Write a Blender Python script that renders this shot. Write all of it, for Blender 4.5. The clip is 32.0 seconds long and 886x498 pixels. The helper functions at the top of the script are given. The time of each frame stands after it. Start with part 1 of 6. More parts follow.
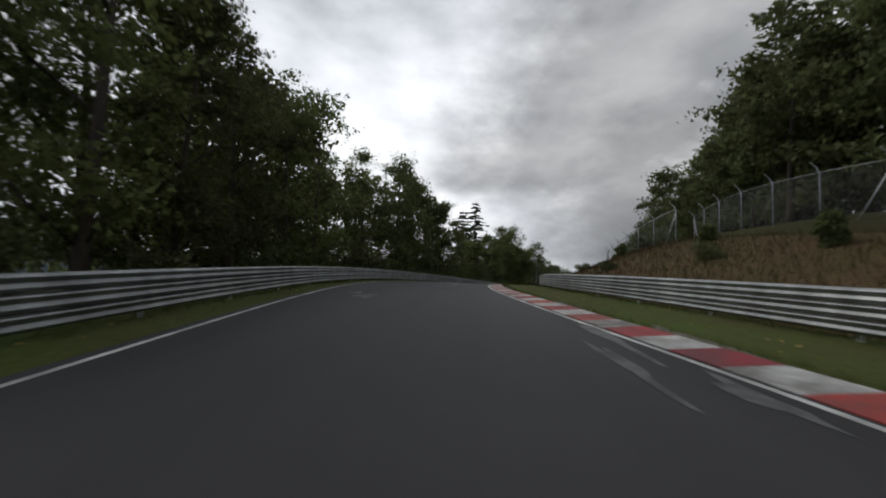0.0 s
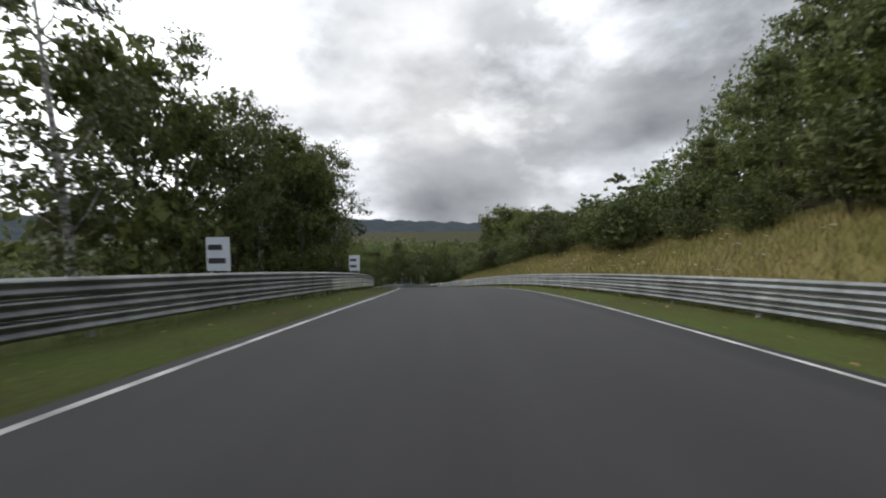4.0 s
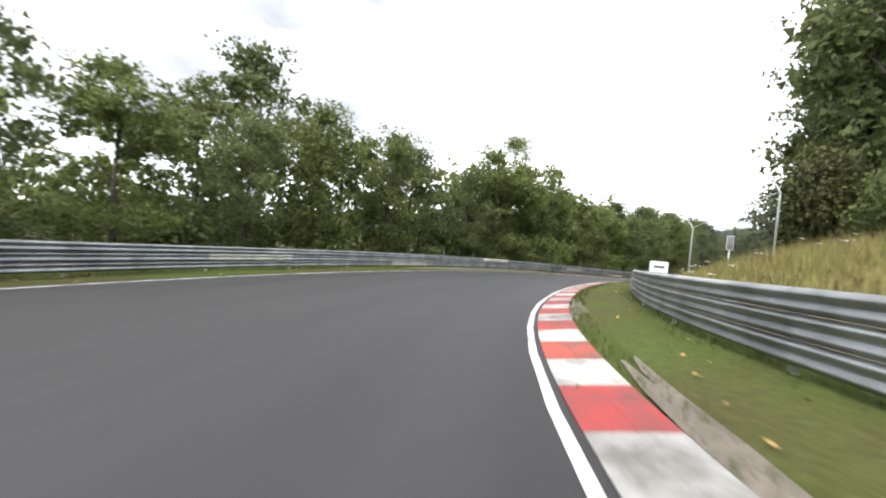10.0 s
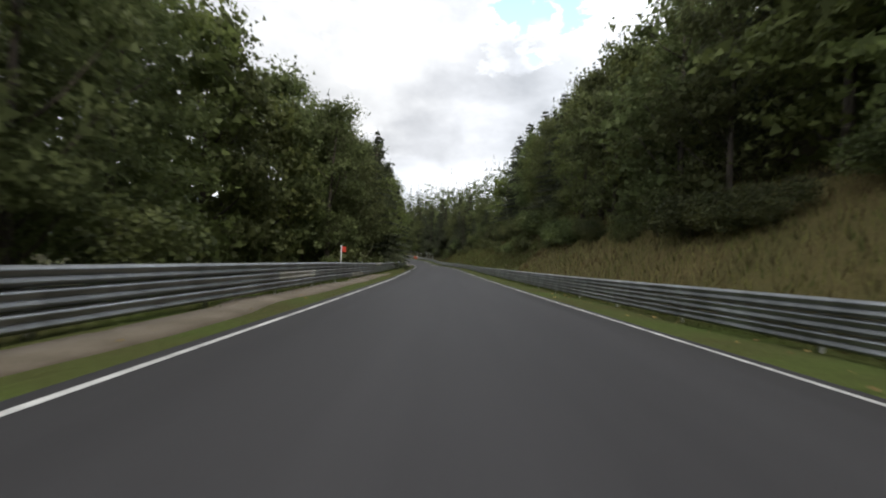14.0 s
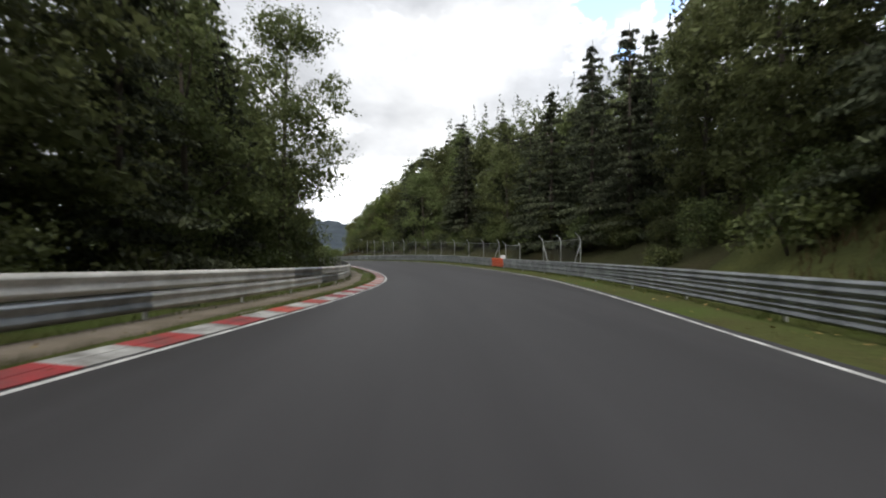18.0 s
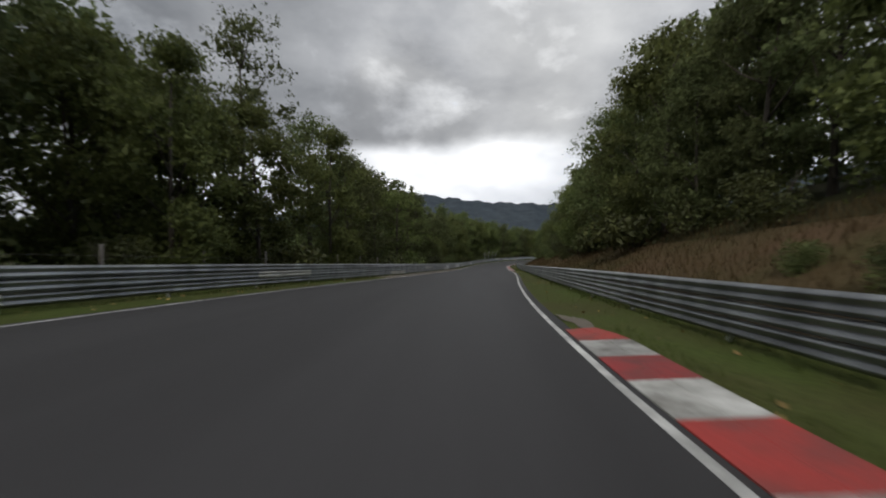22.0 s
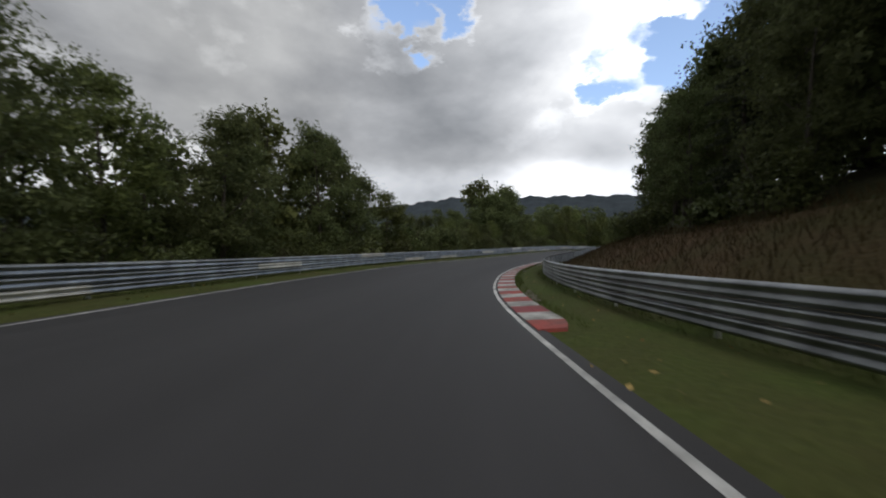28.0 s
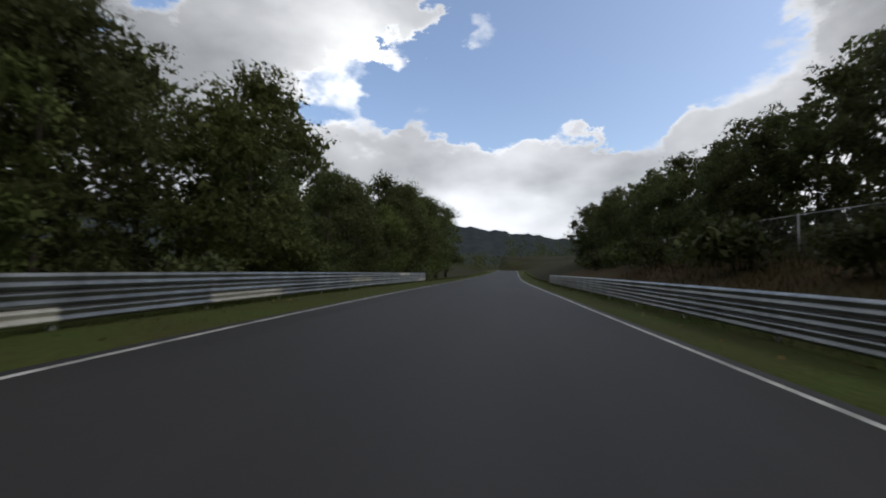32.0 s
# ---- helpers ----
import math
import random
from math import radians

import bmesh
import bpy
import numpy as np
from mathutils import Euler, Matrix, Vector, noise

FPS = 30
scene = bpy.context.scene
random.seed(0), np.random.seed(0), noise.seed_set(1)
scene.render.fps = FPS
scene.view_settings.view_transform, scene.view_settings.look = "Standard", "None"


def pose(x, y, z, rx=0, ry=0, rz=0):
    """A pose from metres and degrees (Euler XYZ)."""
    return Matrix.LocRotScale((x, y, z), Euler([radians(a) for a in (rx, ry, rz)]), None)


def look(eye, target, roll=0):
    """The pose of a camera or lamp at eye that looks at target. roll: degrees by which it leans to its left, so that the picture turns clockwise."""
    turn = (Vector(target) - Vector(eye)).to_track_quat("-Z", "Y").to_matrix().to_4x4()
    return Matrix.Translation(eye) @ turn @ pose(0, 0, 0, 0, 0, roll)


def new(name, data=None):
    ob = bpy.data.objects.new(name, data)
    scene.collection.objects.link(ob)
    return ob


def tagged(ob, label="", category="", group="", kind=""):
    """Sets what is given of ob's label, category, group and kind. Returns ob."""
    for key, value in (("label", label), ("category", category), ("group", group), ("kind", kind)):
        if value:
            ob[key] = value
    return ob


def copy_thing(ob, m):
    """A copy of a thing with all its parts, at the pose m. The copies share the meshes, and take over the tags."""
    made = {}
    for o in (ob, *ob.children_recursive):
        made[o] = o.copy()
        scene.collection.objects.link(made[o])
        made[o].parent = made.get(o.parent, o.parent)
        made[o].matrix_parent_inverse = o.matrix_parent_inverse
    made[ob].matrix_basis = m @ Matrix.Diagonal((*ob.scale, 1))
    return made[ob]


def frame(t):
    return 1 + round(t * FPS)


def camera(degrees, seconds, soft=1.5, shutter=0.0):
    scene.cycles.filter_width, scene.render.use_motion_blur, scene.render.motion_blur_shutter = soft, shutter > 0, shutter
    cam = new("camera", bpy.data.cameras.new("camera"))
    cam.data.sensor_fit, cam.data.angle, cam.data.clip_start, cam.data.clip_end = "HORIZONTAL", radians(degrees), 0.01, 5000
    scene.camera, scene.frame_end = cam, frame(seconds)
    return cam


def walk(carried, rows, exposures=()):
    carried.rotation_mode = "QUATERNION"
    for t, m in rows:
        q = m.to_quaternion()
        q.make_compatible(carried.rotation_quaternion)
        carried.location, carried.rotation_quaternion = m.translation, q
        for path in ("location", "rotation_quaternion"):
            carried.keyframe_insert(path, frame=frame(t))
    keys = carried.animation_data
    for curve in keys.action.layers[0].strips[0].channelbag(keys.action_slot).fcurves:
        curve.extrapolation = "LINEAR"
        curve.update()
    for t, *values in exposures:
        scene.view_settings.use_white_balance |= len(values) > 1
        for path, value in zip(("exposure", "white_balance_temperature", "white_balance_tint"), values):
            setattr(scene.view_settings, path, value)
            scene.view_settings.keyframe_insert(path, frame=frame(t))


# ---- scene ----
ROWS = [
    (0.0, look((0.000, 0.000, 1.250), (-1.072, 19.934, 2.464), 1.94)),
    (0.5, look((-0.025, 14.567, 1.595), (-0.532, 34.551, 2.228), 1.66)),
    (1.0, look((0.711, 29.583, 1.734), (2.465, 49.506, 1.689), 1.38)),
    (1.5, look((3.426, 44.779, 1.507), (7.605, 64.336, 1.274), 0.97)),
    (2.0, look((8.114, 59.864, 0.850), (13.521, 79.118, 0.619), 0.55)),
    (2.5, look((13.719, 74.896, -0.070), (20.121, 93.839, -0.489), -0.04)),
    (3.0, look((19.822, 89.877, -1.128), (27.176, 108.468, -1.668), -0.64)),
    (3.5, look((26.300, 104.662, -2.281), (34.347, 122.957, -3.004), -0.75)),
    (4.0, look((32.982, 119.131, -3.617), (41.315, 137.272, -4.835), -0.37)),
    (4.5, look((39.462, 133.229, -5.240), (47.010, 151.659, -7.075), 0.00)),
    (5.0, look((44.593, 147.188, -7.159), (50.052, 166.271, -9.619), 0.38)),
    (5.5, look((48.185, 160.793, -9.288), (52.385, 180.118, -12.269), 0.75)),
    (6.0, look((51.396, 173.493, -11.459), (55.616, 192.782, -14.639), 1.47)),
    (6.5, look((55.072, 185.084, -13.542), (60.903, 203.934, -16.810), 2.09)),
    (7.0, look((59.328, 195.503, -15.465), (67.175, 213.612, -18.702), 2.71)),
    (7.5, look((64.523, 204.733, -17.217), (75.303, 221.312, -20.207), 3.68)),
    (8.0, look((71.034, 212.556, -18.778), (85.089, 226.536, -21.426), 4.66)),
    (8.5, look((78.891, 218.784, -20.124), (95.494, 229.683, -22.482), 4.37)),
    (9.0, look((88.034, 223.145, -21.242), (106.636, 230.216, -23.238), 4.08)),
    (9.5, look((98.198, 225.487, -22.103), (117.781, 229.335, -23.403), 4.51)),
    (10.0, look((109.110, 225.803, -22.713), (129.083, 226.619, -23.336), 4.94)),
    (10.5, look((120.508, 223.974, -23.137), (140.249, 220.782, -23.478), 4.65)),
    (11.0, look((132.129, 219.881, -23.514), (150.995, 213.244, -23.707), 4.35)),
    (11.5, look((143.712, 213.686, -23.922), (161.397, 204.345, -23.952), 4.13)),
    (12.0, look((155.059, 205.498, -24.475), (171.589, 194.240, -24.442), 3.91)),
    (12.5, look((166.374, 195.989, -25.162), (182.364, 183.976, -25.301), 3.37)),
    (13.0, look((178.123, 185.891, -25.827), (193.941, 173.652, -25.991), 2.84)),
    (13.5, look((190.311, 175.489, -26.503), (206.121, 163.241, -26.654), 2.53)),
    (14.0, look((203.055, 165.208, -27.170), (219.045, 153.194, -27.270), 2.22)),
    (14.5, look((216.065, 155.097, -27.836), (232.100, 143.144, -27.936), 1.43)),
    (15.0, look((229.010, 145.142, -28.526), (245.190, 133.387, -28.612), 0.91)),
    (15.5, look((241.716, 135.490, -29.140), (257.980, 123.850, -29.130), 0.38)),
    (16.0, look((253.932, 126.184, -29.652), (270.288, 114.674, -29.557), -0.15)),
    (16.5, look((265.818, 117.585, -30.088), (282.845, 107.094, -29.952), -0.67)),
    (17.0, look((277.738, 110.443, -30.479), (295.536, 101.321, -30.458), -0.33)),
    (17.5, look((289.807, 104.851, -30.834), (308.118, 96.807, -30.697), -0.00)),
    (18.0, look((301.752, 100.023, -31.119), (319.949, 91.730, -30.804), 0.33)),
    (18.5, look((313.604, 95.322, -31.307), (332.183, 87.918, -31.158), 1.44)),
    (19.0, look((325.874, 91.342, -31.438), (345.287, 86.530, -31.484), 2.55)),
    (19.5, look((338.845, 89.020, -31.403), (358.767, 87.331, -30.890), 2.12)),
    (20.0, look((352.422, 88.310, -31.148), (372.394, 88.770, -30.189), 1.69)),
    (20.5, look((366.430, 88.653, -30.891), (386.403, 89.572, -30.412), 1.17)),
    (21.0, look((380.827, 89.614, -30.905), (400.824, 89.959, -30.930), 0.64)),
    (21.5, look((395.604, 90.085, -31.241), (415.579, 89.205, -31.704), 0.30)),
    (22.0, look((410.641, 88.910, -32.004), (430.430, 86.135, -32.852), -0.05)),
    (22.5, look((425.734, 86.321, -33.077), (445.354, 82.587, -34.142), 0.28)),
    (23.0, look((440.869, 83.169, -34.277), (460.449, 79.235, -35.350), 0.62)),
    (23.5, look((455.982, 79.661, -35.482), (475.465, 75.286, -36.602), 1.12)),
    (24.0, look((470.975, 75.805, -36.649), (490.362, 71.027, -37.783), 1.62)),
    (24.5, look((485.749, 71.552, -37.718), (504.963, 66.062, -38.543), 1.10)),
    (25.0, look((500.142, 66.675, -38.666), (519.010, 60.068, -39.267), 0.58)),
    (25.5, look((513.874, 60.721, -39.474), (531.899, 52.063, -39.822), 0.50)),
    (26.0, look((526.481, 53.175, -40.101), (543.201, 42.202, -40.286), 0.42)),
    (26.5, look((537.933, 44.426, -40.633), (553.600, 31.995, -40.769), 0.34)),
    (27.0, look((548.451, 35.018, -41.132), (563.219, 21.531, -41.271), 0.26)),
    (27.5, look((558.073, 25.057, -41.613), (571.745, 10.460, -41.730), 0.18)),
    (28.0, look((566.667, 14.479, -42.036), (579.025, -1.246, -42.106), 0.07)),
    (28.5, look((574.164, 3.245, -42.323), (584.890, -13.635, -42.103), 0.57)),
    (29.0, look((580.514, -8.647, -42.410), (589.475, -26.520, -41.892), 1.06)),
    (29.5, look((585.620, -21.200, -42.337), (592.880, -39.813, -41.420), 0.81)),
    (30.0, look((589.510, -34.358, -42.125), (595.523, -53.393, -40.884), 0.56)),
    (30.5, look((592.629, -47.958, -41.874), (597.184, -67.403, -40.803), 0.91)),
    (31.0, look((595.051, -61.990, -41.683), (597.724, -81.795, -40.885), 1.27)),
    (31.5, look((596.219, -76.493, -41.569), (597.371, -96.442, -40.730), 0.69)),
    (32.0, look((595.936, -91.378, -41.602), (595.963, -111.364, -40.855), 0.12)),
]

EXPOSURES = [(0.0, -0.62), (1.0, -0.25), (2.0, 0.4), (3.0, 0.3), (5.5, 0.5), (6.0, 0.58), (7.0, 1.0), (8.5, 1.7), (10.0, 1.75), (11.0, 1.9), (12.0, 1.75), (13.5, 0.65), (15.0, 0.6), (17.0, 0.72), (18.0, 0.66), (19.0, 0.52), (20.0, 0.1), (21.0, -0.32), (22.0, -0.22), (23.0, -0.05), (24.0, 0.18), (25.0, 0.55), (25.6, 0.6), (27.0, 0.1), (28.0, -0.6), (29.0, -0.95), (30.5, -0.95), (32.0, -0.97)]
cam = camera(95.03, 32.0, soft=2.0, shutter=0.12)
walk(cam, ROWS, EXPOSURES)

# ---- sky and sun ----
SUN_AZ, SUN_EL = radians(66.0), radians(43.0)      # azimuth to the left of the first heading
world = bpy.data.worlds.new("world")
scene.world = world
world.use_nodes = True
wn, wl = world.node_tree.nodes, world.node_tree.links
wn.clear()


def wnode(kind, **values):
    n = wn.new(kind)
    for k, v in values.items():
        n.inputs[k].default_value = v
    return n


def wmath(op, a, b=None, clamp=False):
    n = wn.new("ShaderNodeMath")
    n.operation, n.use_clamp = op, clamp
    for i, v in enumerate((a, b)):
        if v is None:
            continue
        if isinstance(v, (int, float)):
            n.inputs[i].default_value = v
        else:
            wl.new(v, n.inputs[i])
    return n.outputs[0]


w_tex = wn.new("ShaderNodeTexCoord")
w_com = wn.new("ShaderNodeMapping")                 # clouds flatter than wide
w_com.inputs["Scale"].default_value = (1.0, 1.0, 1.8)
wl.new(w_tex.outputs["Generated"], w_com.inputs["Vector"])
w_big = wnode("ShaderNodeTexNoise", Scale=2.6, Detail=10.0, Roughness=0.55, Distortion=0.15)
wl.new(w_com.outputs[0], w_big.inputs["Vector"])
w_grey = wnode("ShaderNodeTexNoise", Scale=1.9, Detail=9.0, Roughness=0.48, Distortion=0.1)
w_shift = wn.new("ShaderNodeVectorMath")
w_shift.operation = "ADD"
w_shift.inputs[1].default_value = (3.7, 1.9, 5.0)
wl.new(w_com.outputs[0], w_shift.inputs[0])
wl.new(w_shift.outputs[0], w_grey.inputs["Vector"])
w_puff = wnode("ShaderNodeTexNoise", Scale=7.0, Detail=7.0, Roughness=0.6)      # billows the edges
wl.new(w_com.outputs[0], w_puff.inputs["Vector"])
w_half = wn.new("ShaderNodeVectorMath")
w_half.operation = "SUBTRACT"
w_half.inputs[1].default_value = (0.5, 0.5, 0.5)
wl.new(w_puff.outputs["Color"], w_half.inputs[0])
w_warp = wn.new("ShaderNodeVectorMath")
w_warp.operation = "MULTIPLY_ADD"
w_warp.inputs[1].default_value = (0.26, 0.26, 0.26)
wl.new(w_half.outputs[0], w_warp.inputs[0])
wl.new(w_tex.outputs["Generated"], w_warp.inputs[2])
w_dir = wn.new("ShaderNodeVectorMath")
w_dir.operation = "NORMALIZE"
wl.new(w_warp.outputs[0], w_dir.inputs[0])


# the cover breaks open in two parts of the sky


def opening(az, el, inner, outer, depth):
    az, el = radians(az), radians(el)
    dot = wn.new("ShaderNodeVectorMath")
    dot.operation = "DOT_PRODUCT"
    dot.inputs[1].default_value = (-math.sin(az) * math.cos(el), math.cos(az) * math.cos(el), math.sin(el))
    wl.new(w_dir.outputs[0], dot.inputs[0])
    mr = wn.new("ShaderNodeMapRange")
    mr.interpolation_type = "SMOOTHSTEP"
    mr.inputs["From Min"].default_value, mr.inputs["From Max"].default_value = math.cos(radians(outer)), math.cos(radians(inner))
    mr.inputs["To Max"].default_value = depth
    wl.new(dot.outputs["Value"], mr.inputs["Value"])
    return mr.outputs[0]


def spots(rows):
    """The sum of several openings: bearing, height, inner and outer angle, depth."""
    total = opening(*rows[0])
    for row in rows[1:]:
        total = wmath("ADD", total, opening(*row))
    return total


w_clear = opening(-186, 24, 8, 46, 1.0)
# blue gaps: a small one to the south-east, a wide one to the south
w_open = wmath("MINIMUM", spots([(-134, 27, 1, 6, 0.32), (-140, 29.5, 1, 6, 0.32), (-146, 31, 1, 6, 0.3), (-166, 21.5, 2, 9, 0.36), (-179, 23, 3, 11, 0.38), (166, 25, 3, 14, 0.4), (150, 25.5, 5, 16, 0.45), (176, 38, 3, 12, 0.3)]), 0.46)
# an arm of cloud across it, and heaps of cloud below it
w_heap = spots([(-151, 26, 2, 10, 0.3), (-160, 29.5, 1, 6, 0.3), (-168, 31, 1, 5.5, 0.32), (-176, 31.5, 0.5, 4, 0.3), (175, 30, 0.5, 4, 0.3), (-175, 14.5, 1.5, 5, 0.34), (169, 14, 1.5, 4.5, 0.34), (158, 12, 1, 5, 0.3), (146, 14, 1, 5, 0.26), (133, 22, 1, 6, 0.3), (-164, 10, 2, 9, 0.3), (179, 10, 2, 8, 0.3), (160, 8, 2, 9, 0.3)])
w_cover = wmath("ADD", wmath("SUBTRACT", wmath("ADD", w_big.outputs[0], 0.24), w_open), w_heap)
w_mask = wn.new("ShaderNodeMapRange")
w_mask.interpolation_type = "SMOOTHSTEP"
w_mask.inputs["From Min"].default_value, w_mask.inputs["From Max"].default_value = 0.435, 0.55
wl.new(w_cover, w_mask.inputs["Value"])
w_ramp = wn.new("ShaderNodeValToRGB")
w_ramp.color_ramp.elements[0].position, w_ramp.color_ramp.elements[0].color = 0.38, (6.8, 6.9, 7.0, 1)
w_ramp.color_ramp.elements[1].position, w_ramp.color_ramp.elements[1].color = 0.68, (1.5, 1.62, 1.8, 1)
w_mid = w_ramp.color_ramp.elements.new(0.5)
w_mid.color = (4.0, 4.12, 4.35, 1)
wl.new(wmath("ADD", wmath("MULTIPLY", w_grey.outputs[0], 0.75), wmath("MULTIPLY", w_big.outputs[0], 0.25)), w_ramp.inputs[0])
w_sky = wn.new("ShaderNodeTexSky")
w_sky.sky_type, w_sky.sun_disc = "NISHITA", False
w_sky.dust_density, w_sky.air_density = 3.0, 0.9
w_sky.sun_elevation, w_sky.sun_rotation = SUN_EL, -SUN_AZ
w_mix = wn.new("ShaderNodeMix")
w_mix.data_type = "RGBA"
wl.new(w_mask.outputs[0], w_mix.inputs["Factor"])
w_blue = wn.new("ShaderNodeVectorMath")
w_blue.operation = "SCALE"
w_blue.inputs["Scale"].default_value = 3.5
wl.new(w_sky.outputs[0], w_blue.inputs[0])
wl.new(w_blue.outputs[0], w_mix.inputs["A"])
w_lit = wn.new("ShaderNodeVectorMath")             # sunlit clouds round the clear part
w_lit.operation = "SCALE"
wl.new(w_ramp.outputs[0], w_lit.inputs[0])
w_sep = wn.new("ShaderNodeSeparateXYZ")             # and towards the horizon
wl.new(w_tex.outputs["Generated"], w_sep.inputs[0])
w_lowr = wn.new("ShaderNodeMapRange")
w_lowr.interpolation_type = "SMOOTHSTEP"
w_lowr.inputs["From Min"].default_value, w_lowr.inputs["From Max"].default_value, w_lowr.inputs["To Max"].default_value = 0.225, 0.165, 1.0
wl.new(wmath("ADD", w_sep.outputs["Z"], wmath("MULTIPLY", wmath("SUBTRACT", w_grey.outputs[0], 0.5), 0.16)), w_lowr.inputs["Value"])
w_low = wmath("MULTIPLY", w_lowr.outputs[0], wmath("SUBTRACT", 1.0, opening(-30, 9, 8, 24, 0.9)))
w_glow = opening(24, 32, 5, 34, 2.0)                # the cover is thinner before the sun
w_thick = spots([(-118, 21, 4, 18, 0.26), (-93, 14, 4, 13, 0.28), (-28, 9, 3, 17, 0.3), (-57, 11, 3, 13, 0.2)])    # thick dark banks of cloud
w_rim = wn.new("ShaderNodeMapRange")                # the rims of the gaps are lit through
w_rim.inputs["From Min"].default_value, w_rim.inputs["From Max"].default_value, w_rim.inputs["To Min"].default_value, w_rim.inputs["To Max"].default_value = 0.48, 0.66, 0.9, 0.0
wl.new(w_cover, w_rim.inputs["Value"])
w_high = wmath("ADD", wmath("ADD", wmath("MULTIPLY", w_clear, 0.9), 1.0), wmath("ADD", wmath("ADD", w_glow, w_rim.outputs[0]), wmath("ADD", opening(-158, 22, 8, 48, 0.5), opening(158, 14, 6, 32, 1.0))))
wl.new(wmath("ADD", w_low, wmath("MULTIPLY", w_high, wmath("SUBTRACT", 1.0, w_thick))), w_lit.inputs["Scale"])
wl.new(w_lit.outputs[0], w_mix.inputs["B"])
w_bg = wnode("ShaderNodeBackground", Strength=0.13)
wl.new(w_mix.outputs["Result"], w_bg.inputs["Color"])
w_out = wn.new("ShaderNodeOutputWorld")
wl.new(w_bg.outputs[0], w_out.inputs["Surface"])

sun_data = bpy.data.lights.new("sun", "SUN")
sun_data.energy, sun_data.angle, sun_data.color = 1.5, radians(14), (1.0, 0.95, 0.88)
sun = new("sun", sun_data)
sun.matrix_basis = look((0, 0, 60), (math.sin(SUN_AZ) * 10, -math.cos(SUN_AZ) * 10, 60 - 10 * math.tan(SUN_EL)))

# ---- plan ----
# the driving line: bend (1/100 m) every 10 m, climb (%) every 15 m, cross fall (%) every 25 m
BEND_a = [0.19, -0.149, -0.553, -0.914, -1.026, -0.646, -0.33, -0.151, -0.194, -0.201, -0.101, -0.118, -0.162, 0.098, 0.559, 0.809, 0.618, 0.022, -0.491, -0.594, -0.766, -1.388, -1.97, -2.057, -2.35, -2.035, -1.78, -1.647, -1.578, -1.165, -1.146, -0.913, -0.516, -0.071, 0.009, -0.03, 0.137, 0.241, 0.134, 0.021, 0.022, 0.056, 0.035, -0.037, -0.008, 0.231, 0.614, 0.872, 0.765, 0.28, -0.109, 0.233, 0.878, 1.214, 0.981]
BEND_b = [0.547, 0.495, 0.272, -0.105, -0.646, -0.862, -0.702, -0.355, -0.132, -0.133, -0.174, -0.14, -0.148, -0.23, -0.302, -0.411, -0.695, -0.986, -0.883, -0.628, -0.497, -0.49, -0.571, -0.67, -0.676, -0.749, -0.704, -0.81, -0.794, -0.513, -0.322, -0.352, -0.604, -0.778, -0.659, -0.468, -0.259, -0.104, -0.056, -0.076, -0.095, -0.092, -0.074, -0.052, -0.033, -0.017, -0.007, -0.0, 0.003, 0.004, 0.004, 0.003, 0.002, 0.001]
BEND = BEND_a + BEND_b
CLIMB_a = [2.97, 1.73, 0.03, -3.04, -5.16, -6.13, -6.75, -7.23, -8.59, -10.74, -13.22, -15.55, -16.95, -17.26, -16.76, -14.96, -11.59, -7.52, -3.9, -3.0, -3.01, -4.16, -4.85, -4.11, -4.27, -4.04, -3.98, -4.33, -3.96, -3.43, -3.02, -2.82, -2.74, -2.25, -1.29, -0.92, 1.21, 2.67, 0.48, -1.35, -4.39, -6.73, -7.75, -7.83, -7.66, -7.35, -6.43, -6.0, -4.64, -3.79, -3.54, -3.53, -3.33, -2.37, -0.61]
CLIMB_b = [0.66, 1.79, 1.82, 1.12, 0.61, -0.71, -1.75, -2.09, -1.99, -1.7, -1.34, -0.99, -0.66, -0.39, -0.16, 0.04, 0.21, 0.37]
CLIMB = CLIMB_a + CLIMB_b
CROSS = [-1.19, -1.49, 0.07, 0.16, 0.09, -0.16, 1.6, 2.3, 2.13, -2.41, -3.61, -5.77, -7.53, -5.33, -4.98, -2.61, -0.33, 1.92, 1.63, 2.27, 3.33, 1.66, -3.38, -6.08, 0.96, 3.97, 1.45, 0.95, 1.22, -0.39, 0.86, 1.28, 0.75, 1.32, 2.6, 0.94, 2.41, 3.29, 2.04, 1.4, 0.85, 0.53, 0.34, 0.23, 0.19]
# edges of the asphalt to the left and right of that line, and the verges out to the rails, every 12 m from -12
EDGE_LEFT_a = [2.23, 3.79, 5.53, 7.0, 7.69, 7.19, 6.21, 5.2, 4.49, 3.95, 3.68, 3.46, 3.07, 2.57, 2.11, 1.74, 1.5, 2.2, 3.88, 6.0, 7.59, 8.78, 9.89, 10.55, 10.71, 9.78, 8.39, 6.42, 4.75, 3.75, 3.36, 3.05, 3.02, 3.23, 3.38, 3.72, 4.22, 4.72, 5.12, 5.39, 5.52, 5.42, 4.97, 3.98, 2.63, 1.33, 0.8, 0.96, 2.32, 4.55, 6.76, 7.84, 7.77, 6.8, 5.38]
EDGE_LEFT_b = [4.12, 3.21, 2.6, 2.7, 3.01, 3.46, 4.23, 4.86, 5.36, 5.83, 6.32, 6.84, 7.44, 8.26, 8.37, 7.64, 6.29, 5.25, 4.92, 4.98, 5.06, 4.81, 4.5, 4.25, 4.02, 3.78, 3.54, 3.3, 3.08, 2.86, 2.65, 2.44, 2.24, 2.04, 1.84, 1.64, 1.44]
EDGE_LEFT = EDGE_LEFT_a + EDGE_LEFT_b
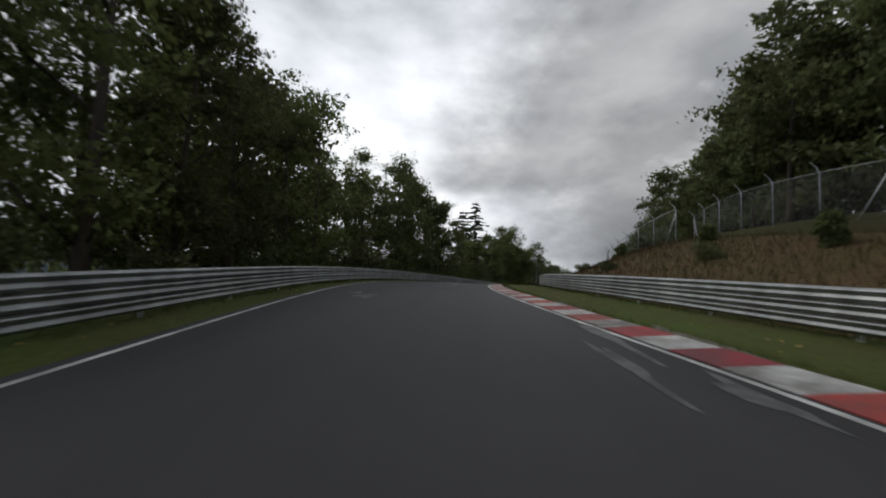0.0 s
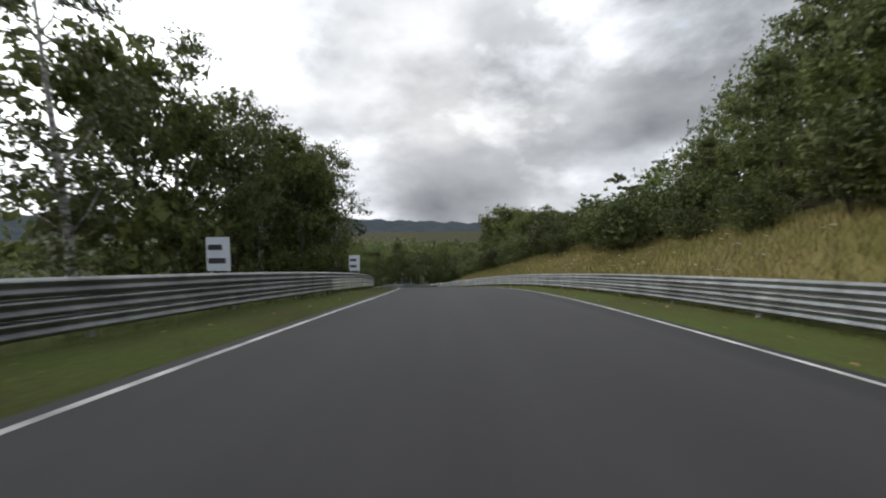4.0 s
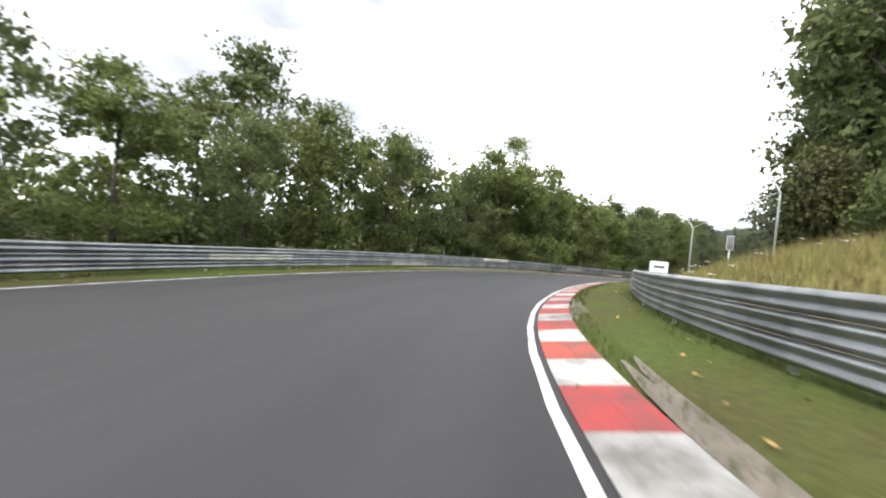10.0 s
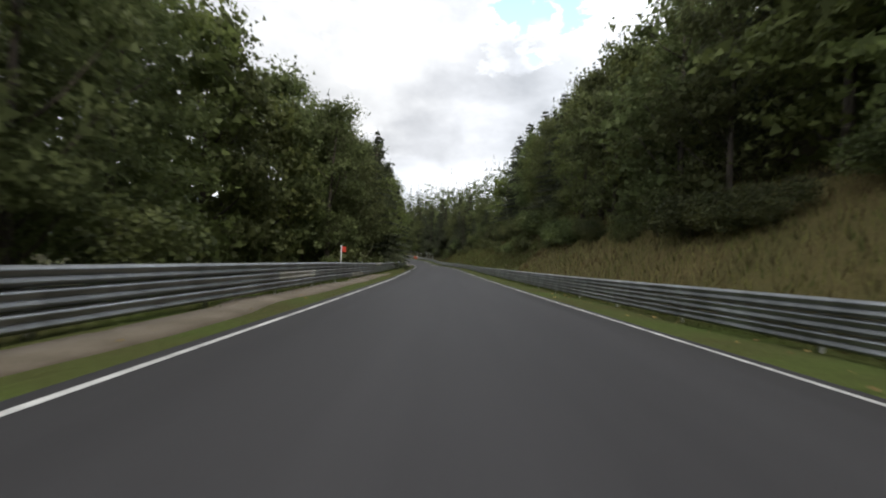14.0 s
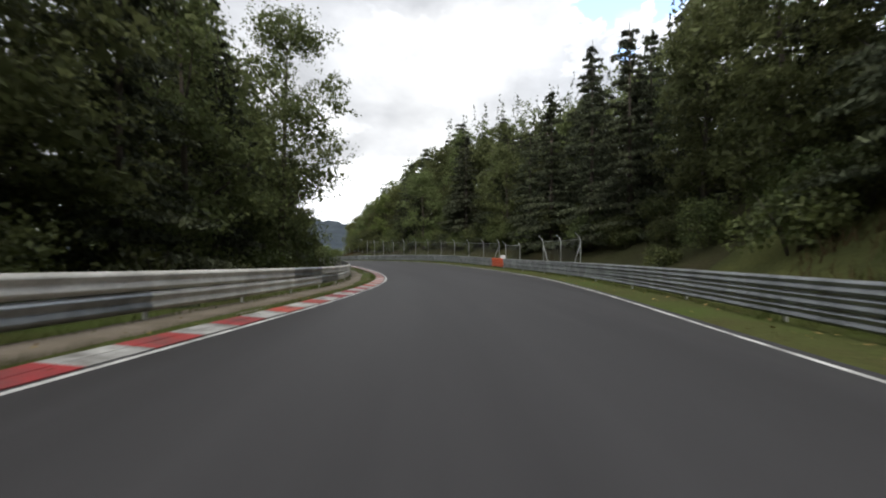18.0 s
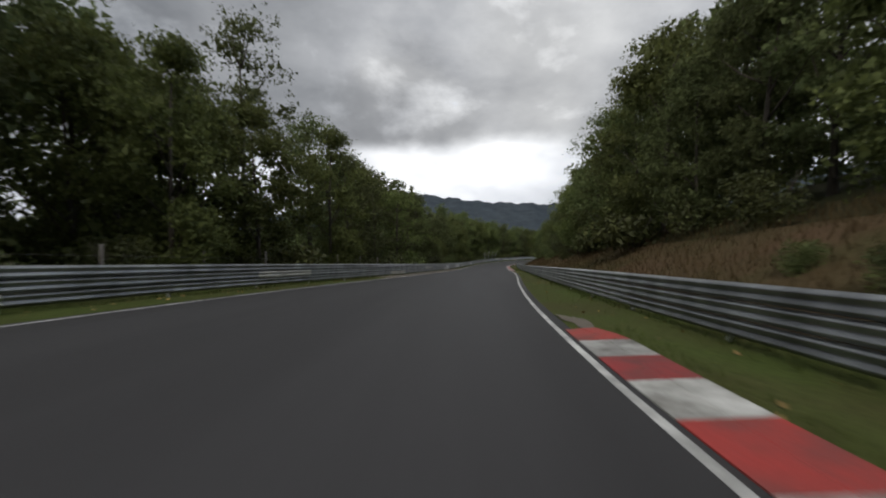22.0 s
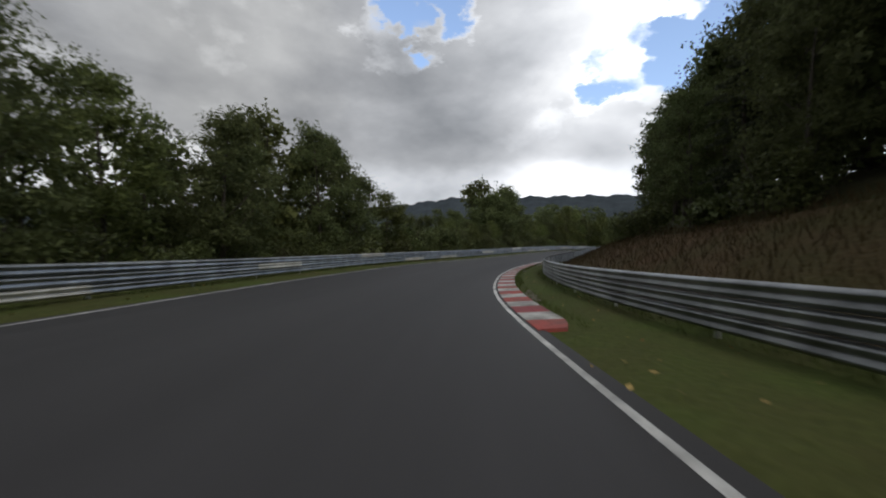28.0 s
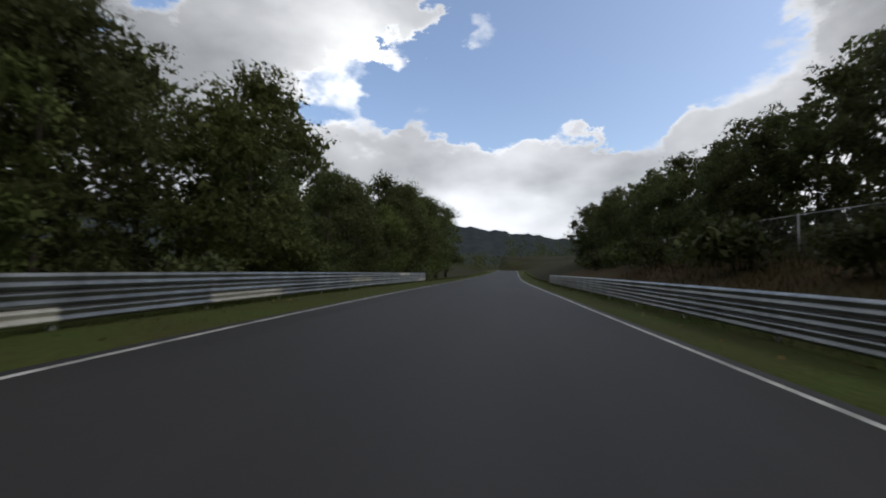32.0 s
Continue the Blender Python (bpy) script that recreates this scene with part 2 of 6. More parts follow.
EDGE_RIGHT_a = [-5.33, -3.77, -2.39, -1.32, -0.96, -1.52, -2.24, -3.12, -3.61, -3.88, -3.95, -4.27, -4.76, -5.33, -5.8, -6.05, -5.94, -5.38, -4.3, -3.36, -2.87, -2.68, -1.84, -1.05, -0.38, -0.85, -1.55, -2.65, -3.71, -4.49, -5.04, -5.31, -5.07, -4.65, -4.23, -3.86, -3.58, -3.22, -2.85, -2.54, -2.34, -2.53, -3.44, -4.81, -6.78, -8.42, -9.24, -8.99, -7.51, -5.01, -2.66, -1.66, -1.55, -2.38, -3.54]
EDGE_RIGHT_b = [-4.78, -5.61, -5.85, -5.72, -5.23, -4.55, -3.91, -3.46, -3.11, -2.72, -2.32, -1.94, -1.61, -0.68, -0.62, -1.11, -2.21, -2.92, -3.17, -3.09, -3.23, -3.38, -3.78, -4.12, -4.39, -4.64, -4.88, -5.11, -5.34, -5.55, -5.76, -5.96, -6.17, -6.36, -6.56, -6.76, -6.96]
EDGE_RIGHT = EDGE_RIGHT_a + EDGE_RIGHT_b
VERGE_LEFT_a = [1.82, 1.61, 1.39, 1.27, 1.3, 1.71, 2.15, 2.45, 2.52, 2.42, 2.5, 2.58, 2.51, 2.33, 2.24, 2.31, 2.56, 2.54, 2.01, 1.42, 0.97, 0.9, 0.98, 1.1, 1.27, 1.68, 2.23, 2.61, 2.9, 2.78, 2.52, 2.19, 1.95, 1.89, 1.98, 2.08, 2.18, 2.19, 2.13, 2.01, 1.88, 1.8, 1.87, 2.1, 2.43, 2.64, 2.73, 3.03, 3.05, 2.91, 2.48, 2.09, 1.74, 1.48, 1.3]
VERGE_LEFT_b = [1.18, 1.29, 1.25, 1.27, 1.2, 1.0, 1.21, 1.51, 1.67, 1.7, 1.65, 1.62, 1.75, 1.97, 2.23, 2.42, 2.47, 2.29, 1.74, 1.2, 1.34, 1.87, 2.45, 2.82, 2.97, 2.96, 2.89, 2.79, 2.7, 2.63, 2.58, 2.55, 2.53, 2.51, 2.5, 2.5, 2.49]
VERGE_LEFT = VERGE_LEFT_a + VERGE_LEFT_b
VERGE_RIGHT_a = [3.95, 4.13, 4.27, 4.31, 4.07, 3.35, 2.69, 2.24, 2.16, 2.23, 2.43, 2.58, 2.64, 2.63, 2.58, 2.58, 2.71, 2.94, 3.02, 2.93, 2.86, 2.76, 2.98, 2.79, 2.66, 2.65, 2.77, 2.71, 2.61, 2.43, 2.25, 2.07, 1.97, 1.9, 1.86, 1.98, 2.11, 2.21, 2.24, 2.2, 2.12, 2.1, 1.93, 1.83, 1.93, 2.05, 2.27, 2.74, 3.26, 3.7, 3.83, 3.28, 2.72, 2.31, 2.05]
VERGE_RIGHT_b = [1.67, 1.6, 1.7, 1.87, 2.14, 2.41, 2.68, 2.73, 2.71, 2.7, 2.71, 2.76, 2.86, 2.79, 2.5, 2.55, 2.47, 2.3, 2.09, 1.89, 2.01, 2.12, 2.1, 2.18, 2.27, 2.36, 2.42, 2.46, 2.48, 2.49, 2.5, 2.5, 2.5, 2.5, 2.5, 2.5, 2.5]
VERGE_RIGHT = VERGE_RIGHT_a + VERGE_RIGHT_b
# metres along the line at each second of the drive
MARKS = [0.0, 29.6, 60.9, 93.1, 125.2, 155.6, 182.7, 206.2, 227.0, 247.1, 268.5, 292.4, 319.6, 349.8, 382.2, 415.1, 446.4, 474.9, 501.1, 526.8, 553.6, 582.0, 611.9, 642.7, 673.7, 704.2, 733.9, 762.5, 789.9, 816.9, 844.2, 872.4, 901.9, 931.9, 961.9, 991.9]
ORANGE_S = 538.7
CAGE_S, PATCH_S, BOARD_S, SIGN_A_S, SIGN_B_S, SIGN_R_S, FLAG_S = 240.0, 712.0, 110.6, 139.1, 154.8, 603.2, 413.3
FLAG_D = 8.2
LONE_S, LONE_D, BOARD_D, SIGN_A_D = 866.7, 14.8, 9.5, 7.7


def mk(t):
    """Metres along the driving line at mark t."""
    return float(np.interp(t, range(len(MARKS)), MARKS))


S = np.arange(0, 1081, 1.0)
_bend = np.interp(S, np.arange(len(BEND)) * 10.0, BEND) * 0.01
TH = np.concatenate([[0], np.cumsum((_bend[1:] + _bend[:-1]) * 0.5)])
_mid = (TH[1:] + TH[:-1]) * 0.5
LX = np.concatenate([[0], np.cumsum(-np.sin(_mid))])
LY = np.concatenate([[0], np.cumsum(np.cos(_mid))])
_climb = np.interp(S, np.arange(len(CLIMB)) * 15.0, CLIMB) * 0.01
LZ = np.concatenate([[0], np.cumsum((_climb[1:] + _climb[:-1]) * 0.5)])
_k12 = np.arange(len(EDGE_LEFT)) * 12.0 - 12.0
BACK = 40.0                                            # the road goes on behind the start
END = min(float(S[-1]), mk(32) + 150)


def smooth(a):
    p = np.pad(a, 4, mode="edge")
    return np.convolve(p, np.ones(9) / 9, mode="valid")


CR = smooth(np.interp(S, np.arange(len(CROSS)) * 25.0 - 25.0, CROSS)) * 0.01
EL, ER = smooth(np.interp(S, _k12, EDGE_LEFT)), smooth(np.interp(S, _k12, EDGE_RIGHT))
RL = EL + smooth(np.interp(S, _k12, VERGE_LEFT))
RR = ER - smooth(np.interp(S, _k12, VERGE_RIGHT))


def val(a, s):
    return np.interp(s, S, a)


def place(s, d, h=0.0):
    """World points for arrays of metres along the line, metres to its left, metres above the road's plane."""
    s, d, h = np.broadcast_arrays(np.asarray(s, float), np.asarray(d, float), np.asarray(h, float))
    th = val(TH, s)
    over = s - np.clip(s, S[0], S[-1])                 # straight on past both ends
    x = val(LX, s) - np.cos(th) * d - np.sin(th) * over
    y = val(LY, s) - np.sin(th) * d + np.cos(th) * over
    z = val(LZ, s) + val(CR, s) * np.clip(d, -6, 6) + h
    return np.stack([x, y, z], -1)


def heading(s):
    return float(val(TH, s))


# ---- materials ----
def material(name, base, rough=0.8, metal=0.0, spread=0.25, scale=3.0, fine=40.0, bump=0.3, second=None, coords="Object", stretch=None, per_object=0.0, per_island=0.0, translucent=0.0, spec=0.5, bump_size=0.02):
    m = bpy.data.materials.new(name)
    m.use_nodes = True
    n, l = m.node_tree.nodes, m.node_tree.links
    b = n["Principled BSDF"]
    b.inputs["Roughness"].default_value, b.inputs["Metallic"].default_value = rough, metal
    b.inputs["Specular IOR Level"].default_value = spec
    tc = n.new("ShaderNodeTexCoord")
    src = tc.outputs[coords]
    if stretch:
        mp = n.new("ShaderNodeMapping")
        mp.inputs["Scale"].default_value = stretch
        l.new(src, mp.inputs["Vector"])
        src = mp.outputs[0]
    big, small = n.new("ShaderNodeTexNoise"), n.new("ShaderNodeTexNoise")
    big.inputs["Scale"].default_value, big.inputs["Detail"].default_value, big.inputs["Roughness"].default_value = scale, 6.0, 0.6
    small.inputs["Scale"].default_value, small.inputs["Detail"].default_value = fine, 5.0
    l.new(src, big.inputs["Vector"])
    l.new(tc.outputs[coords], small.inputs["Vector"])
    ramp = n.new("ShaderNodeValToRGB")
    other = second or tuple(c * (1 - spread) for c in base)
    ramp.color_ramp.elements[0].position, ramp.color_ramp.elements[0].color = 0.36, (*other, 1)
    ramp.color_ramp.elements[1].position, ramp.color_ramp.elements[1].color = 0.64, (*base, 1)
    l.new(big.outputs[0], ramp.inputs[0])
    mul = n.new("ShaderNodeMix")
    mul.data_type, mul.blend_type = "RGBA", "MULTIPLY"
    mul.inputs["Factor"].default_value = 1.0
    gr = n.new("ShaderNodeMapRange")
    gr.inputs["To Min"].default_value, gr.inputs["To Max"].default_value = 1 - spread, 1 + spread
    l.new(small.outputs[0], gr.inputs["Value"])
    l.new(ramp.outputs[0], mul.inputs["A"])
    l.new(gr.outputs[0], mul.inputs["B"])
    col = mul.outputs["Result"]
    if per_object or per_island:
        hs = n.new("ShaderNodeHueSaturation")
        mr = n.new("ShaderNodeMapRange")
        if per_object:
            oi = n.new("ShaderNodeObjectInfo")
            l.new(oi.outputs["Random"], mr.inputs["Value"])
            mr.inputs["To Min"].default_value, mr.inputs["To Max"].default_value = 1 - per_object, 1 + per_object
            l.new(mr.outputs[0], hs.inputs["Value"])
            mh = n.new("ShaderNodeMapRange")
            mh.inputs["To Min"].default_value, mh.inputs["To Max"].default_value = 0.5 - per_object * 0.05, 0.5 + per_object * 0.05
            l.new(oi.outputs["Random"], mh.inputs["Value"])
            l.new(mh.outputs[0], hs.inputs["Hue"])
        l.new(col, hs.inputs["Color"])
        col = hs.outputs[0]
        if per_island:
            ge = n.new("ShaderNodeNewGeometry")
            mi = n.new("ShaderNodeMapRange")
            mi.inputs["To Min"].default_value, mi.inputs["To Max"].default_value = 1 - per_island, 1 + per_island
            l.new(ge.outputs["Random Per Island"], mi.inputs["Value"])
            h2 = n.new("ShaderNodeHueSaturation")
            l.new(mi.outputs[0], h2.inputs["Value"])
            l.new(col, h2.inputs["Color"])
            col = h2.outputs[0]
    l.new(col, b.inputs["Base Color"])
    if bump:
        bp = n.new("ShaderNodeBump")
        bp.inputs["Strength"].default_value, bp.inputs["Distance"].default_value = bump, bump_size
        l.new(small.outputs[0], bp.inputs["Height"])
        l.new(bp.outputs[0], b.inputs["Normal"])
    if translucent:
        tr = n.new("ShaderNodeBsdfTranslucent")
        l.new(col, tr.inputs["Color"])
        mx = n.new("ShaderNodeMixShader")
        mx.inputs[0].default_value = translucent
        l.new(b.outputs[0], mx.inputs[1])
        l.new(tr.outputs[0], mx.inputs[2])
        l.new(mx.outputs[0], n["Material Output"].inputs["Surface"])
    return m


ASPHALT = material("asphalt", (0.045, 0.044, 0.046), rough=0.74, spread=0.22, scale=0.55, fine=60, bump=0.35, second=(0.034, 0.033, 0.0345), coords="UV", stretch=(1.0, 0.06, 1.0), spec=0.35, bump_size=0.006)
LINE = material("line_paint", (0.66, 0.66, 0.64), rough=0.7, spread=0.22, scale=1.4, fine=30, second=(0.30, 0.30, 0.29), bump=0.1)
WHITE = material("white_kerb_paint", (0.48, 0.48, 0.46), rough=0.75, spread=0.2, scale=1.6, fine=25, second=(0.16, 0.155, 0.14), per_object=0.25)
RED = material("red_kerb_paint", (0.36, 0.038, 0.034), rough=0.75, spread=0.25, scale=1.4, fine=25, second=(0.17, 0.05, 0.045), per_object=0.2)
FADED_WHITE = material("faded_white_paint", (0.27, 0.255, 0.235), rough=0.8, spread=0.3, scale=1.2, fine=25, second=(0.13, 0.12, 0.11), per_object=0.35)
FADED_RED = material("faded_red_paint", (0.20, 0.045, 0.038), rough=0.8, spread=0.3, scale=1.2, fine=25, second=(0.12, 0.055, 0.048), per_object=0.3)
CONCRETE = material("concrete", (0.25, 0.235, 0.215), rough=0.9, spread=0.2, scale=1.5, fine=35, second=(0.16, 0.15, 0.135), per_object=0.12)
GRASS = material("grass", (0.064, 0.086, 0.022), rough=0.95, spread=0.45, scale=0.35, fine=9, bump=0.8, second=(0.066, 0.066, 0.024), bump_size=0.06, spec=0.1)
DRY_GRASS = material("dry_grass", (0.20, 0.162, 0.070), rough=0.95, spread=0.4, scale=0.22, fine=7, bump=0.8, second=(0.13, 0.125, 0.04), bump_size=0.08, spec=0.1)
HEATH = material("heath", (0.098, 0.062, 0.036), rough=0.95, spread=0.4, scale=0.3, fine=7, bump=0.8, second=(0.068, 0.060, 0.026), bump_size=0.08, spec=0.1)
YELLOW_BANK = material("yellowed_grass", (0.128, 0.102, 0.043), rough=0.95, spread=0.4, scale=0.22, fine=7, bump=0.8, second=(0.088, 0.080, 0.030), bump_size=0.08, spec=0.1)
MEADOW = material("meadow", (0.098, 0.104, 0.034), rough=0.95, spread=0.45, scale=0.25, fine=7, bump=0.8, second=(0.046, 0.052, 0.018), bump_size=0.08, spec=0.1)
SAND = material("gravel_strip", (0.185, 0.155, 0.118), rough=0.95, spread=0.35, scale=0.8, fine=30, bump=0.6, second=(0.12, 0.10, 0.07))
EARTH = material("worn_apron", (0.17, 0.145, 0.12), rough=0.95, spread=0.3, scale=0.9, fine=25, bump=0.5, second=(0.11, 0.095, 0.075))
SOIL = material("forest_floor", (0.044, 0.048, 0.019), rough=0.95, spread=0.4, scale=0.12, fine=4, bump=0.8, second=(0.035, 0.03, 0.015), bump_size=0.1, spec=0.1)
STEEL = material("galvanised_steel", (0.33, 0.345, 0.352), rough=0.42, metal=0.8, spread=0.16, scale=1.2, fine=18, bump=0.1, second=(0.18, 0.188, 0.193), per_object=0.14)
PALE_STEEL = material("weathered_pale_steel", (0.66, 0.65, 0.60), rough=0.6, metal=0.25, spread=0.2, scale=1.0, fine=16, bump=0.1, second=(0.42, 0.41, 0.37), per_object=0.15)
ORANGE = material("orange_paint", (0.66, 0.10, 0.025), rough=0.55, spread=0.15, scale=1.2, fine=20, second=(0.45, 0.07, 0.02), bump=0.05)
POST = material("post_steel", (0.50, 0.52, 0.52), rough=0.55, metal=0.5, spread=0.2, scale=2, fine=20, bump=0.1)
OLD_WOOD = material("weathered_wood", (0.20, 0.185, 0.165), rough=0.9, spread=0.3, scale=3, fine=30, bump=0.4, second=(0.10, 0.092, 0.082), stretch=(1, 1, 0.2))
BARK = material("bark", (0.075, 0.06, 0.045), rough=0.95, spread=0.4, scale=1.5, fine=14, bump=0.9, second=(0.04, 0.033, 0.026), stretch=(1, 1, 0.25), bump_size=0.05)
BIRCH = material("birch_bark", (0.55, 0.53, 0.48), rough=0.85, spread=0.25, scale=2.5, fine=10, bump=0.5, second=(0.09, 0.08, 0.07), stretch=(0.6, 0.6, 2.5))
OAK_LEAF = material("oak_leaves", (0.130, 0.150, 0.062), rough=0.6, spread=0.3, scale=0.35, fine=5, bump=0, second=(0.090, 0.108, 0.042), per_object=0.3, per_island=0.35, translucent=0.45, spec=0.15)
BRIGHT_LEAF = material("maple_leaves", (0.152, 0.176, 0.058), rough=0.55, spread=0.3, scale=0.35, fine=5, bump=0, second=(0.100, 0.120, 0.040), per_object=0.25, per_island=0.35, translucent=0.4, spec=0.15)
BIRCH_LEAF = material("birch_leaves", (0.11, 0.13, 0.045), rough=0.5, spread=0.3, scale=0.35, fine=5, bump=0, second=(0.07, 0.085, 0.03), per_object=0.25, per_island=0.4, translucent=0.3, spec=0.4)
NEEDLE = material("spruce_needles", (0.072, 0.082, 0.044), rough=0.7, spread=0.3, scale=0.5, fine=6, bump=0, second=(0.030, 0.036, 0.02), per_object=0.25, per_island=0.3, translucent=0.12, spec=0.2)
SHRUB_LEAF = material("shrub_leaves", (0.110, 0.126, 0.042), rough=0.6, spread=0.3, scale=0.5, fine=5, bump=0, second=(0.05, 0.065, 0.02), per_object=0.35, per_island=0.35, translucent=0.25, spec=0.3)
STRAW = material("tall_grass_blades", (0.225, 0.19, 0.085), rough=0.8, spread=0.3, scale=0.3, fine=3, bump=0, second=(0.17, 0.17, 0.055), per_island=0.35, translucent=0.25, spec=0.2)
HEATH_BLADE = material("heath_blades", (0.086, 0.058, 0.030), rough=0.8, spread=0.35, scale=0.3, fine=3, bump=0, second=(0.062, 0.050, 0.021), per_island=0.4, translucent=0.2, spec=0.1)
BLADE = material("grass_blades", (0.080, 0.108, 0.026), rough=0.7, spread=0.3, scale=0.4, fine=3, bump=0, second=(0.058, 0.074, 0.019), per_island=0.35, translucent=0.25, spec=0.2)
# woods of the far hills, with the blue-grey of distance haze painted in
HAZY_HILL = material("hazed_wooded_hill", (0.060, 0.072, 0.082), rough=1.0, spread=0.35, scale=0.012, fine=0.12, bump=0, second=(0.044, 0.054, 0.062), spec=0.0)
SIGN_WHITE = material("sign_white", (0.74, 0.75, 0.76), rough=0.5, spread=0.06, scale=2, fine=10, bump=0)
SIGN_DARK = material("sign_dark", (0.05, 0.05, 0.055), rough=0.5, spread=0.1, scale=2, fine=10, bump=0)
FLAG_RED = material("flag_red", (0.62, 0.06, 0.035), rough=0.7, spread=0.12, scale=3, fine=12, bump=0.1, translucent=0.2)


def wire_material():
    m = bpy.data.materials.new("wire_mesh")
    m.use_nodes = True
    n, l = m.node_tree.nodes, m.node_tree.links
    b = n["Principled BSDF"]
    b.inputs["Base Color"].default_value = (0.16, 0.17, 0.17, 1)
    b.inputs["Metallic"].default_value, b.inputs["Roughness"].default_value = 0.5, 0.5
    tc, sep = n.new("ShaderNodeTexCoord"), n.new("ShaderNodeSeparateXYZ")
    l.new(tc.outputs["UV"], sep.inputs[0])

    def mth(op, a, c=None):
        q = n.new("ShaderNodeMath")
        q.operation = op
        for i, v in enumerate((a, c)):
            if v is not None:
                if isinstance(v, (int, float)):
                    q.inputs[i].default_value = v
                else:
                    l.new(v, q.inputs[i])
        return q.outputs[0]
    lines = []
    for op in ("ADD", "SUBTRACT"):                     # diagonal wires, 5 cm mesh, 5 mm wire
        u = mth("MULTIPLY", mth(op, sep.outputs[0], sep.outputs[1]), 14.0)
        lines.append(mth("LESS_THAN", mth("FRACT", mth("ADD", u, 400.0)), 0.055))
    tr, mx = n.new("ShaderNodeBsdfTransparent"), n.new("ShaderNodeMixShader")
    l.new(mth("MAXIMUM", *lines), mx.inputs[0])
    l.new(tr.outputs[0], mx.inputs[1])
    l.new(b.outputs[0], mx.inputs[2])
    l.new(mx.outputs[0], n["Material Output"].inputs["Surface"])
    return m


WIRE = wire_material()


# ---- mesh helpers ----
def mesh_of(name, verts, faces, mat, uv=None, flat=True):
    me = bpy.data.meshes.new(name)
    me.from_pydata([tuple(v) for v in np.asarray(verts, float).tolist()], [], faces)
    if mat:
        me.materials.append(mat)
    if uv is not None:
        lay = me.uv_layers.new(name="UVMap")
        idx = np.empty(len(me.loops), dtype=np.int32)
        me.loops.foreach_get("vertex_index", idx)
        lay.data.foreach_set("uv", np.asarray(uv, np.float32)[idx].ravel())
    if not flat:
        me.polygons.foreach_set("use_smooth", [True] * len(me.polygons))
    me.update()
    return me


def quads_mesh(name, corners, mat, smooth_shade=False):
    """A mesh of many loose polygons: corners has the shape (n, k, 3)."""
    n, k, _ = corners.shape
    me = bpy.data.meshes.new(name)
    me.vertices.add(n * k)
    me.vertices.foreach_set("co", corners.astype(np.float32).ravel())
    me.loops.add(n * k)
    me.loops.foreach_set("vertex_index", np.arange(n * k, dtype=np.int32))
    me.polygons.add(n)
    me.polygons.foreach_set("loop_start", np.arange(n, dtype=np.int32) * k)
    me.materials.append(mat)
    me.update(calc_edges=True)
    me.validate()
    return me


def child(name, me, parent, label="", at=None):
    ob = new(name, me)
    ob.parent = parent
    if at is not None:
        ob.matrix_basis = at
    if label:
        ob["label"] = label
    return ob


def grid_faces(rows, cols, closed=False):
    f = []
    for i in range(rows - 1):
        for j in range(cols if closed else cols - 1):
            a, b = i * cols + j, i * cols + (j + 1) % cols
            f.append((a, b, b + cols, a + cols))
    return f


def ribbon(name, s, profile, mat, flat=True):
    """A strip along the road: profile gives (d, h) arrays over s, from left to right."""
    pts = np.stack([place(s, d, h) for d, h in profile], 1)
    uv = np.stack([np.stack([np.broadcast_to(d, s.shape), s], -1) for d, h in profile], 1)
    r, c = pts.shape[:2]
    faces = [(a, d, cc, b) for a, b, cc, d in grid_faces(r, c)]
    return mesh_of(name, pts.reshape(-1, 3), faces, mat, uv.reshape(-1, 2), flat)


def box(name, size, mat, bevel=0.0, centre=(0, 0, 0)):
    bm = bmesh.new()
    bmesh.ops.create_cube(bm, size=1, matrix=Matrix.Translation(centre) @ Matrix.Diagonal((*size, 1)))
    if bevel:
        bmesh.ops.bevel(bm, geom=bm.edges[:], offset=bevel, segments=2, affect="EDGES")
    me = bpy.data.meshes.new(name)
    bm.to_mesh(me)
    bm.free()
    me.materials.append(mat)
    return me


def tube(name, points, radii, mat, sides=8):
    """A tapered tube through points."""
    pts, rings = [Vector([float(c) for c in p]) for p in points], []
    for i, p in enumerate(pts):
        d = (pts[min(i + 1, len(pts) - 1)] - pts[max(i - 1, 0)]).normalized()
        u = d.orthogonal().normalized()
        v = d.cross(u)
        rad_i = float(radii[i])
        rings += [p + rad_i * (u * math.cos(a) + v * math.sin(a)) for a in (2 * math.pi * j / sides for j in range(sides))]
    faces = [(a, b, c, d) for a, b, c, d in grid_faces(len(pts), sides, True)]
    faces += [tuple(reversed(range(sides))), tuple(range((len(pts) - 1) * sides, len(pts) * sides))]
    return mesh_of(name, [tuple(r) for r in rings], faces, mat, flat=False)


# ---- road ----
s_road = np.arange(-BACK, END + 120, 2.0)
eL, eR = val(EL, s_road), val(ER, s_road)
bits = [(eL * (1 - f) + eR * f, 0.0 * s_road) for f in np.linspace(0, 1, 9)]
road = new("road", ribbon("road", s_road, [(eL + 0.35, 0 * s_road - 0.10), (eL + 0.25, 0 * s_road)] + bits[1:-1] + [(eR - 0.25, 0 * s_road), (eR - 0.35, 0 * s_road - 0.10)], ASPHALT, False))
tagged(road, "dark grey asphalt race track, two lanes wide", "road", kind="structure")
